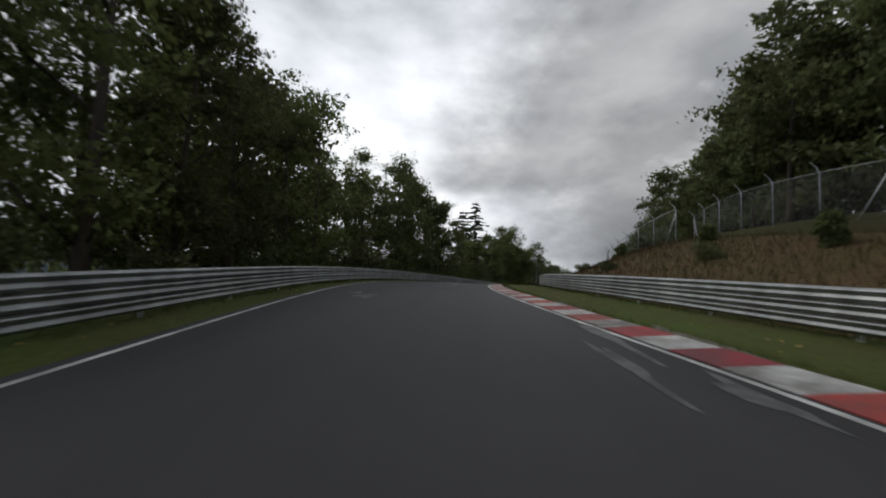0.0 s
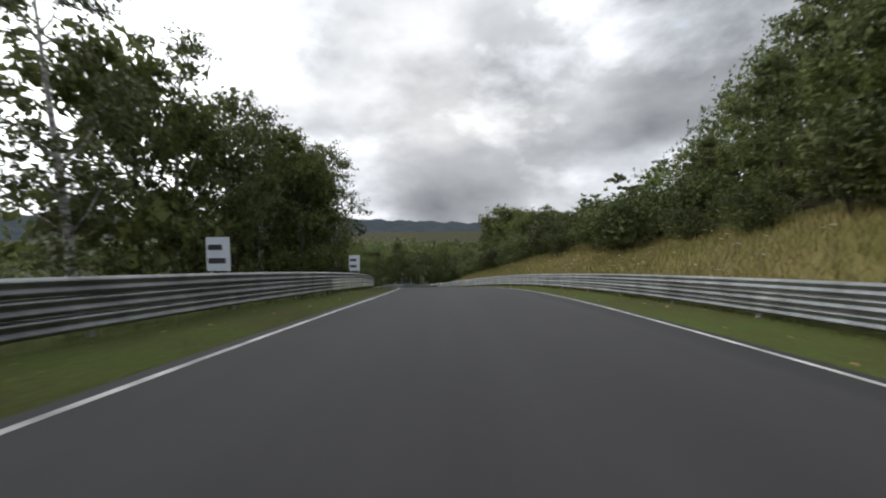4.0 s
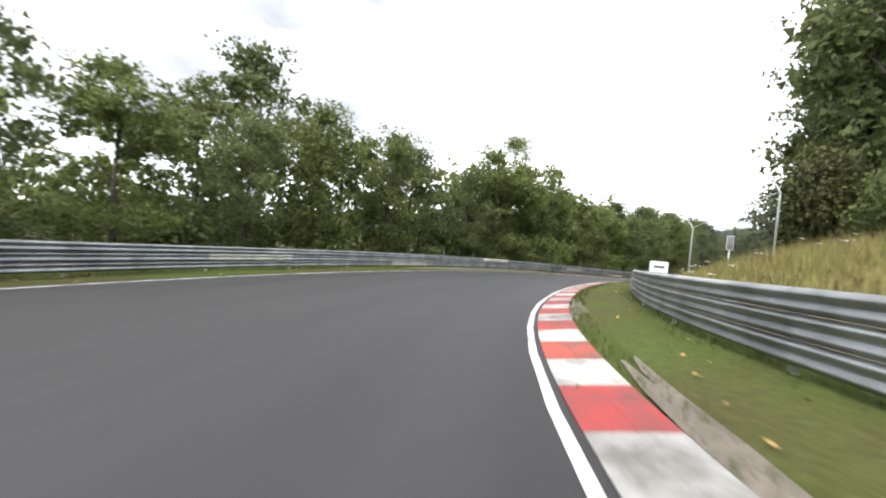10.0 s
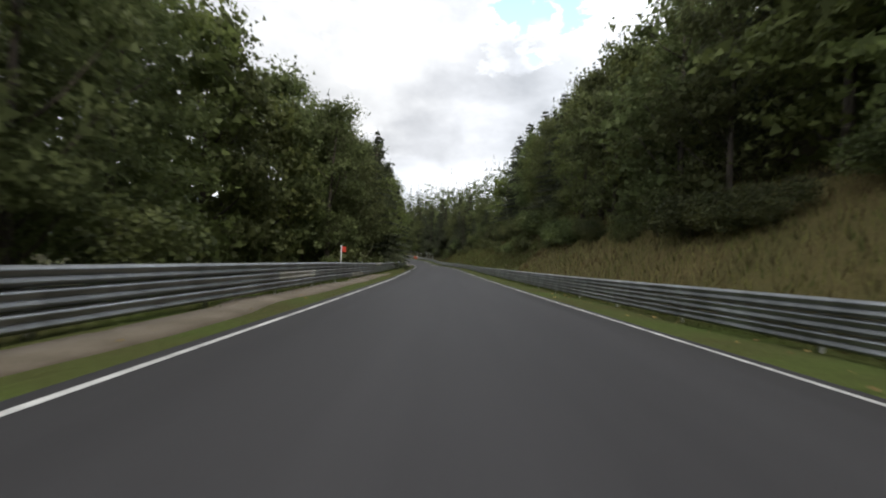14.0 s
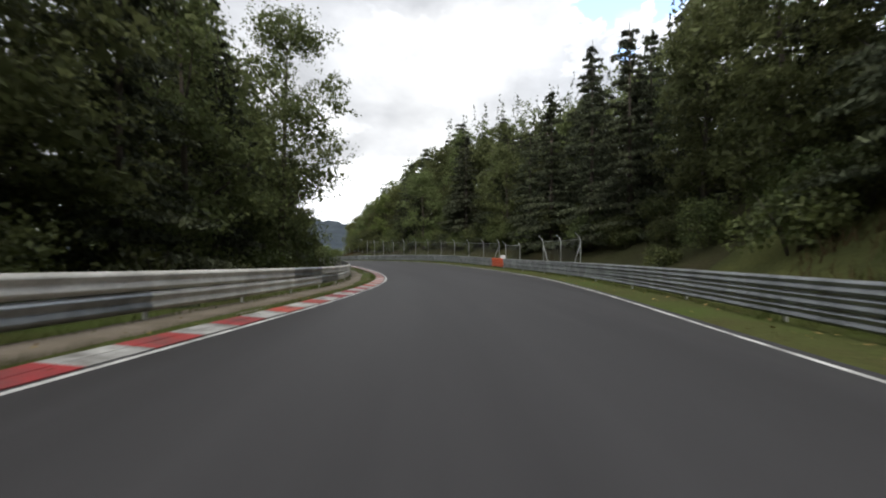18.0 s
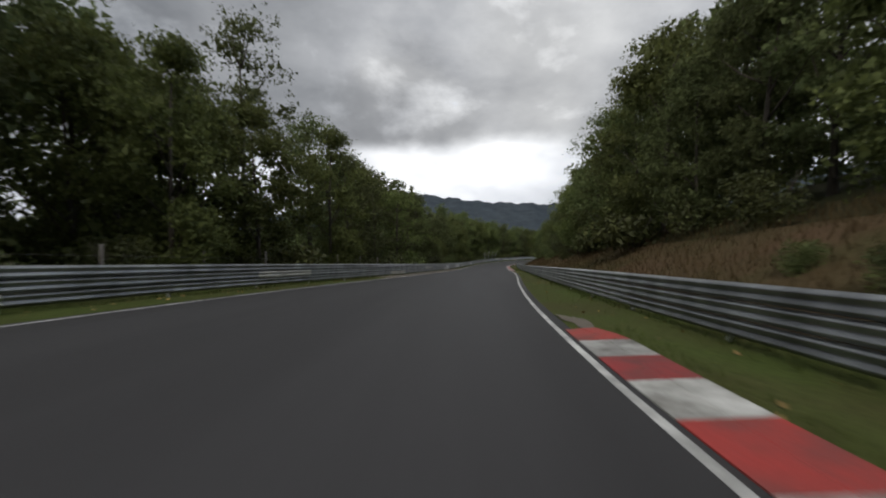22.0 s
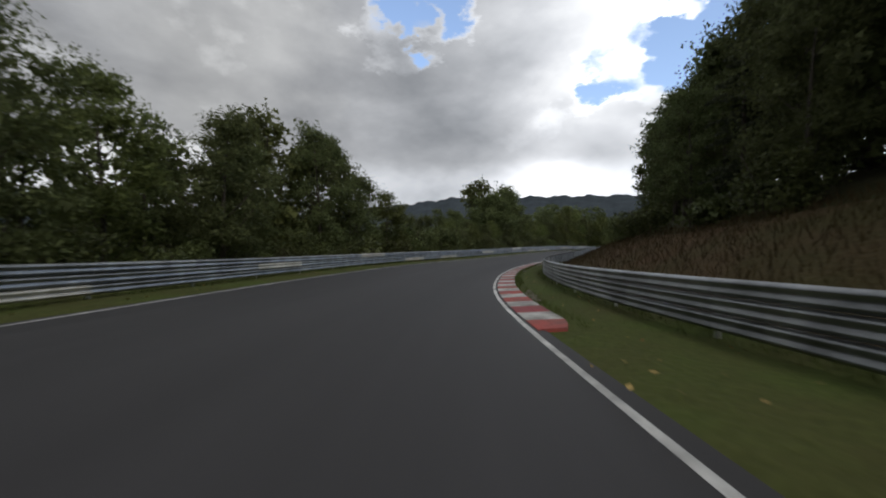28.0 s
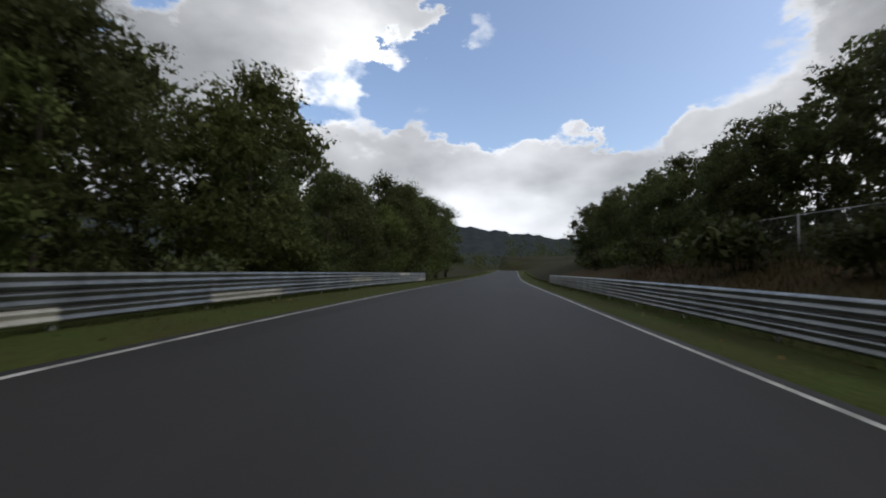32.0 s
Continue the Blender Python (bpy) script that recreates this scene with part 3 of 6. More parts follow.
for side, e, sg in (("left", EL, -1), ("right", ER, 1)):
    s_l = np.arange(-BACK, END + 60, 2.0)
    ee = val(e, s_l)
    a, b = ee + 0.03, ee - 0.075
    if sg > 0:
        a, b = ee + 0.075, ee - 0.03
    line = new("edge_line", ribbon("edge_line", s_l, [(a, 0 * s_l + 0.005), (b, 0 * s_l + 0.005)], LINE))
    tagged(line, "worn white painted line along the asphalt edge", "road marking", kind="structure")

# ---- ground: one sheet out to the horizon, shaped by the distance from the road ----
# hillside to the right: marks, slope, height; and the land to the left
H_T = [0, 2, 3.5, 5.5, 7, 9, 11, 12, 14, 16.5, 18, 19, 21, 22, 24, 26, 28, 30, 32]
H_SLOPE = [0.45, 0.55, 0.5, 0.5, 0.5, 0.44, 0.5, 0.8, 0.85, 0.85, 0.8, 0.65, 0.5, 0.55, 0.55, 0.5, 0.55, 0.5, 0.4]
H_TOP = [8, 7, 8, 10, 10, 10, 15, 45, 75, 80, 74, 54, 26, 12, 12, 12, 13, 11, 8]
H_BACK = 0.3                                           # the wooded slope climbs on behind
H_FLAT = [0.6, 0.5, 0.8, 0.6, 0.4, 0.6, 1.0, 3.5, 3.5, 1.0, 1.5, 4, 2.0, 1.2, 1.2, 1.2, 0.8, 0.8, 1.2]


def land(x, y):
    """Height of the ground at world places, and the nearest metres along and aside of the line."""
    best = np.full(x.shape, 1e18)
    idx = np.zeros(x.shape, int)
    step = 3
    for i in range(0, len(S), step):
        q = (x - LX[i]) ** 2 + (y - LY[i]) ** 2
        m = q < best
        best[m], idx[m] = q[m], i
    s = S[idx].astype(float)
    for _ in range(2):                                 # slide along the tangent to the true foot
        th = val(TH, s)
        s = s + np.clip((x - val(LX, s)) * -np.sin(th) + (y - val(LY, s)) * np.cos(th), -3, 3)
    over = s <= 0
    th = val(TH, s)
    d = -(x - val(LX, s)) * np.cos(th) - (y - val(LY, s)) * np.sin(th)
    dist = np.sqrt((x - val(LX, s)) ** 2 + (y - val(LY, s)) ** 2)
    d = np.sign(d) * np.maximum(np.abs(d), np.where((s <= 0) | (s >= S[-1] - 1), np.minimum(dist, 60), 0))
    ts = np.interp(s, MARKS, range(len(MARKS)))
    zr = val(LZ, s) + val(CR, s) * np.clip(d, -6, 6)
    out_r = np.maximum(0, -d + val(RR, s) - np.interp(ts, H_T, H_FLAT))
    slope, top = np.interp(ts, H_T, H_SLOPE), np.interp(ts, H_T, H_TOP)
    rise = top * (1 - np.exp(-out_r * slope / top)) + H_BACK * np.clip(out_r - 24, 0, 70) * np.interp(ts, [10.6, 11.6, 18.8, 20.4], [0, 1, 1, 0])
    out_l = np.maximum(0, d - val(RL, s) - 2.5)
    fall = -3.0 * (1 - np.exp(-out_l * 0.12 / 3.0))
    bump = 0.35 * np.sin(x * 0.21 + 1.3) * np.sin(y * 0.17) * np.clip(np.maximum(out_l, out_r) / 6, 0, 1)
    return zr + rise + fall + bump, s, d


def axis(lo, hi, core, fine):
    out = list(np.arange(lo, hi, fine))
    step, a, b = fine, lo, hi
    while step < 900 and b - hi < core:
        step *= 1.35
        a, b = a - step, b + step
        out = [a] + out + [b]
    return np.array(out)


gx, gy = axis(LX.min() - 70, LX.max() + 70, 3800, 3.0), axis(LY.min() - 70, LY.max() + 70, 3800, 3.0)
GX, GY = np.meshgrid(gx, gy, indexing="ij")
GZ, GS, GD = land(GX, GY)
inside = (GD < val(RL, GS) + 2.2) & (GD > val(RR, GS) - 0.8)
GZ = np.where(inside, GZ - 0.55, GZ)
BANKS = [(0.0, 4.3, 9), (4.3, 11.3, 11), (11.3, 15.5, 11), (15.5, 18.6, 24), (22.2, 26.0, 6), (26.0, 34.0, 7)]
for t0, t1, width in BANKS:                            # the banks lie over the coarse sheet
    under = (GS > mk(t0) - 1) & (GS < mk(t1) + 1) & (GD < val(RR, GS) - 0.7) & (GD > val(RR, GS) - width + 1.0)
    GZ = np.where(under, GZ - 0.6, GZ)
far = np.clip((np.maximum.reduce([LX.min() - 70 - GX, GX - LX.max() - 70, LY.min() - 70 - GY, GY - LY.max() - 70]) - 60) / 300, 0, 1)
GZ = GZ * (1 - far) + (LZ.mean() - 14) * far
ground = new("ground", mesh_of("ground", np.stack([GX, GY, GZ], -1).reshape(-1, 3), [(a, d, c, b) for a, b, c, d in grid_faces(len(gx), len(gy))], SOIL, flat=False))
tagged(ground, "dark forest floor and scrub on hilly ground", "ground", kind="structure")


def height(x, y):
    z, s, d = land(np.array([float(x)]), np.array([float(y)]))
    return float(z[0])


# verges between asphalt and rails, and the banks behind them
for side in ("left", "right"):
    s_v = np.arange(-BACK, END + 60, 2.0)
    e, r = (val(EL, s_v), val(RL, s_v)) if side == "left" else (val(ER, s_v), val(RR, s_v))
    prof = []
    for f, h in ((0.0, -0.05), (0.06, -0.01), (0.3, 0.02), (0.7, 0.03), (1.0, 0.02)):
        prof.append((e * (1 - f) + (r + (0.3 if side == "left" else -0.3)) * f + (0.2 * (1 - f) if side == "left" else -0.2 * (1 - f)), h + 0.03 * np.sin(s_v * 0.7 + f * 9) * (0.05 < f < 1)))
    tail = 3.2 if side == "left" else -1.6
    prof.append((r + tail * 0.5, 0 * s_v - 0.02))
    prof.append((r + tail, 0 * s_v - (0.25 if side == "left" else 0.10)))
    if side == "left":
        prof = prof[::-1]
    v = new("verge", ribbon("verge", s_v, prof, GRASS, False))
    tagged(v, "mown green grass verge beside the asphalt", "verge", kind="structure")


def bank(name, t0, t1, width, mat, label, lift=0.05):
    """The open slope behind the right-hand rail, draped on the hillside."""
    s_b = np.arange(mk(t0), mk(t1) + 3.5, 2.0)
    cols = []
    for k, f in enumerate(np.linspace(0, 1, 9)):
        d = val(RR, s_b) - 0.6 - width * f
        p = place(s_b, d)
        z, _, _ = land(p[:, 0], p[:, 1])
        cols.append(np.stack([p[:, 0], p[:, 1], z + lift - (0.5 if k == 0 else 0.9 if k == 8 else 0)], -1))
    pts = np.stack(cols, 1)
    ob = new(name, mesh_of(name, pts.reshape(-1, 3), grid_faces(len(s_b), 9), mat, flat=False))
    return tagged(ob, label, "bank", kind="structure")


bank("bank", -0.0, 4.3, 9, HEATH, "brown and green heath on the slope behind the rail")
bank("bank", 4.3, 11.3, 11, DRY_GRASS, "straw-coloured tall grass on the slope behind the rail", 0.06)
bank("bank", 11.3, 15.5, 11, YELLOW_BANK, "yellowing grass on the foot of the wooded slope")
bank("bank", 15.5, 18.6, 24, MEADOW, "overgrown green slope behind the rail")
bank("bank", 22.2, 26.0, 6, HEATH, "brown grass on the slope behind the rail")
bank("bank", 26.0, 34.0, 7, HEATH, "reddish brown heath on the slope behind the rail", 0.06)

# ---- kerbs ----
def kerb(side, t0, t1, full, label, first=0, faded=0):
    s0, s1 = mk(t0), mk(t1)
    top = tagged(new("kerb"), label, "kerb", group="kerbs", kind="structure")
    top.matrix_basis = Matrix.Translation(place(s0, val(EL if side == "left" else ER, s0)))
    inv = top.matrix_basis.inverted()
    e, sg = (EL, 1) if side == "left" else (ER, -1)
    n = int((s1 - s0) / 1.05)
    for i in range(n):
        a, b = s0 + (s1 - s0) * i / n, s0 + (s1 - s0) * (i + 1) / n - 0.012
        ss = np.array([a, (a + b) / 2, b])
        dd = val(e, ss)
        wide = full * np.clip((np.minimum(ss - s0, s1 - ss) + 1.6) / 2.4, 0.6, 1.0)     # a little narrower at both ends
        joint = 0.02 if full < 0.6 else 0.003           # two slabs side by side, with a joint between them
        prof = [(dd + sg * (0.11 + wide * u), h + 0 * ss) for u, h in ((0, -0.05), (0, 0.015), (0.51, 0.042), (0.52, 0.042 - joint), (0.54, 0.042 - joint), (0.55, 0.045), (1.0, 0.065), (1.03, -0.06))]
        pts = np.stack([place(ss, d, h) for d, h in prof], 1).reshape(-1, 3)
        pts = pts @ np.array(inv.to_3x3()).T + np.array(inv.translation)
        f = grid_faces(3, 8)
        if sg > 0:
            f = [q[::-1] for q in f]
        f += [tuple(range(8)), tuple(range(23, 15, -1))]
        me = mesh_of("kerb_block", pts, f, ((FADED_WHITE, FADED_RED) if i < faded else (WHITE, RED))[(i + first) % 2])
        child("kerb_block", me, top)
    return top


KERBS = [("right", -0.6, 2.26, 0.8, 0), ("right", 6.1, 12.26, 0.66, 1), ("left", 11.75, 13.65, 0.8, 0), ("left", 18.15, 21.1, 0.58, 1), ("right", 21.05, 22.24, 0.8, 0),
         ("right", 24.1, 26.3, 0.7, 1), ("right", 28.27, 29.6, 0.75, 1), ("right", 31.19, 32.0, 0.75, 0)]
for side, a, b, w, first in KERBS:
    if a == 11.75:
        kerb(side, a, b, w, "red and white kerb blocks, the first ones faded and dirty", first, 16)
    else:
        kerb(side, a, b, w, "red and white painted kerb blocks, scuffed, beside the edge line", first)

# ---- guard rails ----
_w = [(0.0, 0.155), (0.02, 0.150), (0.045, 0.125), (0.083, 0.100), (0.083, 0.070), (0.030, 0.020), (0.030, -0.020), (0.083, -0.070), (0.083, -0.100), (0.045, -0.125), (0.02, -0.150), (0.0, -0.155)]


def rail(side, s0, s1, mats, label, beams=3, base=0.14, pitch=0.285, rail_group="guard rails", proud=0.0):
    """A stretch of steel guard rail: corrugated beams 4 m long, stacked on posts."""
    d_of, sg = (RL, -1) if side == "left" else (RR, 1)
    top = tagged(new("guard_rail"), label, "guard rail", group=rail_group)
    org = Vector(place(s0, val(d_of, s0)).tolist())
    top.matrix_basis = Matrix.Translation(org)
    n = max(1, round((s1 - s0) / 4.0))
    for k in range(n):
        a, b = s0 + (s1 - s0) * k / n, s0 + (s1 - s0) * (k + 1) / n
        ss = np.linspace(a, b + 0.12, 4)
        dd = val(d_of, ss)
        for j in range(beams):
            hc = base + 0.5 * pitch + pitch * j
            step = np.array([0.004, 0.002, 0.0, -0.004])      # laps over the next beam
            pts = np.stack([place(ss, dd + sg * (o + step + proud), hc + h * pitch / 0.32) for o, h in _w], 1).reshape(-1, 3) - np.array(org)
            f = grid_faces(4, len(_w))
            if sg < 0:
                f = [q[::-1] for q in f]
            child("beam", mesh_of("beam", pts, f, mats[j] if isinstance(mats, tuple) else mats[(k * 7 + j * 3) % len(mats)] if isinstance(mats, list) else mats, flat=False), top)
        p = place(a, val(d_of, a) - sg * 0.07)
        me = RAIL_POST[beams]
        child("post", me, top, at=Matrix.Translation(Vector(p.tolist()) - org) @ Matrix.Rotation(heading(a), 4, "Z"))
    return top


RAIL_POST = {1: box("rail_post", (0.06, 0.10, 1.8), POST, 0.006, (0, 0, 0.45)), 2: box("rail_post", (0.06, 0.10, 1.35), POST, 0.006, (0, 0, 0.27)), 3: box("rail_post", (0.06, 0.10, 1.3), POST, 0.006, (0, 0, 0.25))}


def rails(side, t0, t1, mats, label, **kw):
    a, b = mk(t0), mk(t1)
    n = max(1, round((b - a) / 40))
    for i in range(n):
        rail(side, a + (b - a) * i / n, a + (b - a) * (i + 1) / n, mats, label, **kw)


GREY = "galvanised steel guard rail of three stacked corrugated beams"
rails("left", -0.4, 4.6, [STEEL] * 5, GREY)
rails("left", 4.6, 6.6, (PALE_STEEL, PALE_STEEL, STEEL), "weathered pale steel guard rail with moss stains")
rails("left", 6.6, 16.6, [STEEL] * 8 + [PALE_STEEL], GREY)
rails("left", 16.6, 20.9, [PALE_STEEL] * 3 + [STEEL], "weathered pale guard rail of two stacked beams", beams=2, base=0.22, pitch=0.42)
rail("left", mk(20.9), mk(22.9), [STEEL] * 7 + [PALE_STEEL], GREY)
rail("left", mk(22.9), 669.5, [STEEL] * 7 + [PALE_STEEL], GREY)
WHITE_BEAMS = "guard rail stretch with white painted beams"
rail("left", 669.5, 672.2, (SIGN_WHITE, STEEL, STEEL), WHITE_BEAMS, rail_group="white rail")
rail("left", 672.2, 675.0, (SIGN_WHITE, SIGN_WHITE, STEEL), WHITE_BEAMS, rail_group="white rail")
rail("left", 675.0, 686.5, STEEL, GREY)
rail("left", 686.5, 692.5, (SIGN_WHITE, SIGN_WHITE, STEEL), WHITE_BEAMS, rail_group="white rail")
rail("left", 692.5, PATCH_S, [STEEL] * 7 + [PALE_STEEL], GREY)
rail("left", PATCH_S, PATCH_S + 2.4, [SIGN_WHITE, STEEL, STEEL, SIGN_WHITE], WHITE_BEAMS, rail_group="white rail")
rails("left", float(np.interp(PATCH_S + 2.4, MARKS, range(len(MARKS)))), 33.5, [STEEL] * 7 + [PALE_STEEL], GREY)
rail("left", CAGE_S - 21, CAGE_S - 3.6, [STEEL], "single raised guard rail beam beside the wire cage", beams=1, base=1.0, rail_group="raised rail")
rail("left", CAGE_S + 5, CAGE_S + 10, [SIGN_WHITE], "white painted beam bolted over the guard rail", beams=1, base=0.72, rail_group="white rail", proud=0.012)
O0, O1 = ORANGE_S - 0.6, ORANGE_S + 2.0
rails("right", -0.4, 18.0, [STEEL] * 6, GREY)
rail("right", mk(18.0), O0, STEEL, GREY)
rail("right", O0, O1, ORANGE, "guard rail stretch painted bright orange", rail_group="orange rail")
rail("right", O1, mk(21.0), STEEL, GREY)
rails("right", 21.0, 33.5, [STEEL] * 6, GREY)



# ---- trees ----
TALL = {}                                              # height of each kind of tree as built


def leaf_polys(centres, size, r, droop=0.0, flat=0.0, thin=0.42, corners=4):
    """Small pointed leaves, three or four corners each, with random turns round the centres."""
    n = len(centres)
    nrm = r.normal(size=(n, 3))
    nrm[:, 2] = nrm[:, 2] * (1 - flat) + flat * 2
    nrm /= np.linalg.norm(nrm, axis=1)[:, None] + 1e-9
    a = r.normal(size=(n, 3))
    a[:, 2] -= droop
    u = a - (a * nrm).sum(1)[:, None] * nrm
    u /= np.linalg.norm(u, axis=1)[:, None] + 1e-9
    v = np.cross(nrm, u)
    k = size * r.uniform(0.55, 1.45, size=(n, 1))
    prof = [(-0.55, 0.0), (0.05, thin), (0.6, 0.05), (0.0, -thin)] if corners == 4 else [(-0.5, 0.1), (0.3, thin), (0.4, -thin)]
    return np.stack([centres + k * (p * u * r.uniform(0.8, 1.2, size=(n, 1)) + q * v) for p, q in prof], 1)


def join(name, parts, mat):
    """One mesh of several (verts, faces) pieces."""
    vs, fs, base = [], [], 0
    for me in parts:
        vs += [v.co[:] for v in me.vertices]
        fs += [tuple(base + i for i in p.vertices) for p in me.polygons]
        base += len(me.vertices)
    out = mesh_of(name, vs, fs, mat, flat=False)
    for me in parts:
        bpy.data.meshes.remove(me)
    return out


def crown_points(r, high, wide, low, blobs, n, openness, lean=(0, 0), taper=0.6):
    cen = []
    while len(cen) < blobs:
        f = r.uniform(0, 1)
        env = wide * 0.5 * (math.sin(math.pi * min(1, 0.12 + f * 0.86)) ** taper) * 0.8 * math.sqrt(r.uniform(0.04, 1))
        a = r.uniform(0, 2 * math.pi)
        cen.append((math.cos(a) * env + lean[0] * f * f * high * 0.12, math.sin(a) * env + lean[1] * f * f * high * 0.12, low + (high - low) * f))
    cen = np.array(cen)
    per, allc = n // blobs, []
    for c in cen:
        br = r.uniform(0.6, 1.0) * wide * 0.22
        m = max(1, per // 12)                              # tufts of leaves on the twigs of each bough
        q = r.normal(size=(m, 3))
        q /= np.linalg.norm(q, axis=1)[:, None]
        q *= (r.uniform(0, 1, size=(m, 1)) ** (0.45 + openness)) * br * np.array([1.1, 1.1, 0.8])
        w = r.normal(size=(m, per // m, 3)) * br * np.array([0.15, 0.15, 0.10])
        allc.append((c + q[:, None, :] + w).reshape(-1, 3))
    return cen, np.concatenate(allc)


def broadleaf(name, seed, high, wide, low, leaves, leaf, mat, bark, blobs=26, openness=0.0, label="", core=44):
    """A broad-leaved tree: tapered trunk with limbs, and a crown of leaves gathered on the limbs."""
    r = np.random.default_rng(seed)
    top = new(name)
    lean = r.uniform(-0.4, 0.4, 2)
    pts = [(lean[0] * f * f * high * 0.12 + 0.06 * math.sin(5 * f + seed), lean[1] * f * f * high * 0.12, -0.6 + f * (high * 0.86 + 0.6)) for f in np.linspace(0, 1, 7)]
    rad = [high * 0.014 * (1 - 0.86 * f) + 0.02 for f in np.linspace(0, 1, 7)]
    rad[0] *= 1.5
    wood_parts = [tube("trunk", pts, rad, bark, 7)]
    cen, cs = crown_points(r, high, wide, low, blobs, leaves, openness, lean)
    for c in cen[:: max(1, blobs // 12)]:
        z0 = max(0.8, c[2] - np.hypot(c[0], c[1]) * 0.9 - 0.5)
        t = float(np.interp(z0, [p[2] for p in pts], range(len(pts))))
        p0 = Vector(pts[int(t)]).lerp(Vector(pts[min(int(t) + 1, 6)]), t - int(t))
        p2 = Vector([float(q) for q in c])
        p1 = p0.lerp(p2, 0.5) + Vector((0, 0, -0.25))
        wood_parts.append(tube("limb", [p0, p1, p2], [high * 0.005, high * 0.0035, 0.012], bark, 4))
    child("trunk", join("trunk", wood_parts, bark), top)
    # inner foliage: larger sprays deep inside each bough, then the fine leaves over them
    deep = np.repeat(cen, core, axis=0)
    q = r.normal(size=deep.shape)
    q *= r.uniform(0.1, 0.62, size=(len(deep), 1)) * wide * 0.19 / np.linalg.norm(q, axis=1)[:, None]
    sprays = leaf_polys(deep + q * np.array([1.1, 1.1, 0.8]), min(0.46, leaf * 2.2), r, 0.6, 0.0, 0.42, 3)
    fine = leaf_polys(cs, leaf, r, 0.6, 0.0, 0.42, 3)
    child("crown", quads_mesh("crown", np.concatenate([sprays, fine]), mat), top)
    TALL[top.name] = high
    return tagged(top, label, "tree", "trees")


def spruce(name, seed, high, wide, low, mat, label):
    """A spruce: straight trunk and whorls of drooping boughs of needle sprays."""
    r = np.random.default_rng(seed)
    top = new(name)
    boughs = [tube("trunk", [(0, 0, -0.6), (0, 0, high * 0.5), (0.05, 0, high)], [high * 0.016, high * 0.009, 0.015], BARK, 7)]
    cs, z = [], low
    while z < high - 0.3:
        f = (z - low) / (high - low)
        reach = wide * 0.5 * (1 - f) ** 0.75 * r.uniform(0.75, 1.1) + 0.15
        for k in range(int(5 + 4 * (1 - f))):
            a = r.uniform(0, 2 * math.pi)
            ln = reach * r.uniform(0.55, 1.2)
            m = int(22 + ln * 42)
            u = r.uniform(0.08, 1, size=m) ** 0.8
            side = r.uniform(-1, 1, size=m) * 0.26 * ln * (1.05 - u * 0.75)
            sag = -0.30 * ln * u ** 1.7 + 0.16 * ln * u
            cs.append(np.stack([math.cos(a) * u * ln - math.sin(a) * side, math.sin(a) * u * ln + math.cos(a) * side, z + sag - np.abs(side) * 0.35 - r.uniform(0, 0.16, size=m)], -1))
            if k % 2 == 0:
                boughs.append(tube("bough", [(0, 0, z), (math.cos(a) * ln * 0.9, math.sin(a) * ln * 0.9, z - 0.11 * ln)], [0.03, 0.01], BARK, 3))
        z += r.uniform(0.55, 0.85) * (0.65 + 0.35 * (1 - f)) * high / 15
    child("trunk", join("trunk", boughs, BARK), top)
    me = quads_mesh("crown", leaf_polys(np.concatenate(cs), 0.28, r, 1.6, 0.25, 0.2, 3), mat)
    child("crown", me, top)
    TALL[top.name] = high
    return tagged(top, label, "tree", "trees")


def shrub(name, seed, high, wide, leaves, leaf, mat, label):
    r = np.random.default_rng(seed)
    top = new(name)
    stems = []
    for k in range(5):
        a = r.uniform(0, 6.28)
        stems.append(tube("stem", [(0.1 * math.cos(a), 0.1 * math.sin(a), -0.2), (wide * 0.12 * math.cos(a), wide * 0.12 * math.sin(a), high * 0.4), (wide * 0.28 * math.cos(a), wide * 0.28 * math.sin(a), high * 0.8)], [0.03, 0.02, 0.008], BARK, 4))
    child("stem", join("stem", stems, BARK), top)
    cs = []
    for k in range(9):
        a, q = r.uniform(0, 6.28), wide * 0.36 * math.sqrt(r.uniform(0, 1))
        c = np.array([math.cos(a) * q, math.sin(a) * q, r.uniform(0.25, 0.8) * high * (1 - 0.5 * q / wide)])
        p = r.normal(size=(leaves // 9, 3))
        p /= np.linalg.norm(p, axis=1)[:, None]
        p *= r.uniform(0, 1, size=(len(p), 1)) ** 0.5 * np.array([wide * 0.26, wide * 0.26, high * 0.28])
        cs.append(c + p)
    cs = np.concatenate(cs)
    cs[:, 2] = np.maximum(cs[:, 2], 0.05)
    TALL[top.name] = high
    child("foliage", quads_mesh("foliage", leaf_polys(cs, leaf, r, 0.3, 0.0, 0.42, 3), mat), top)
    return tagged(top, label, "shrub", "shrubs")


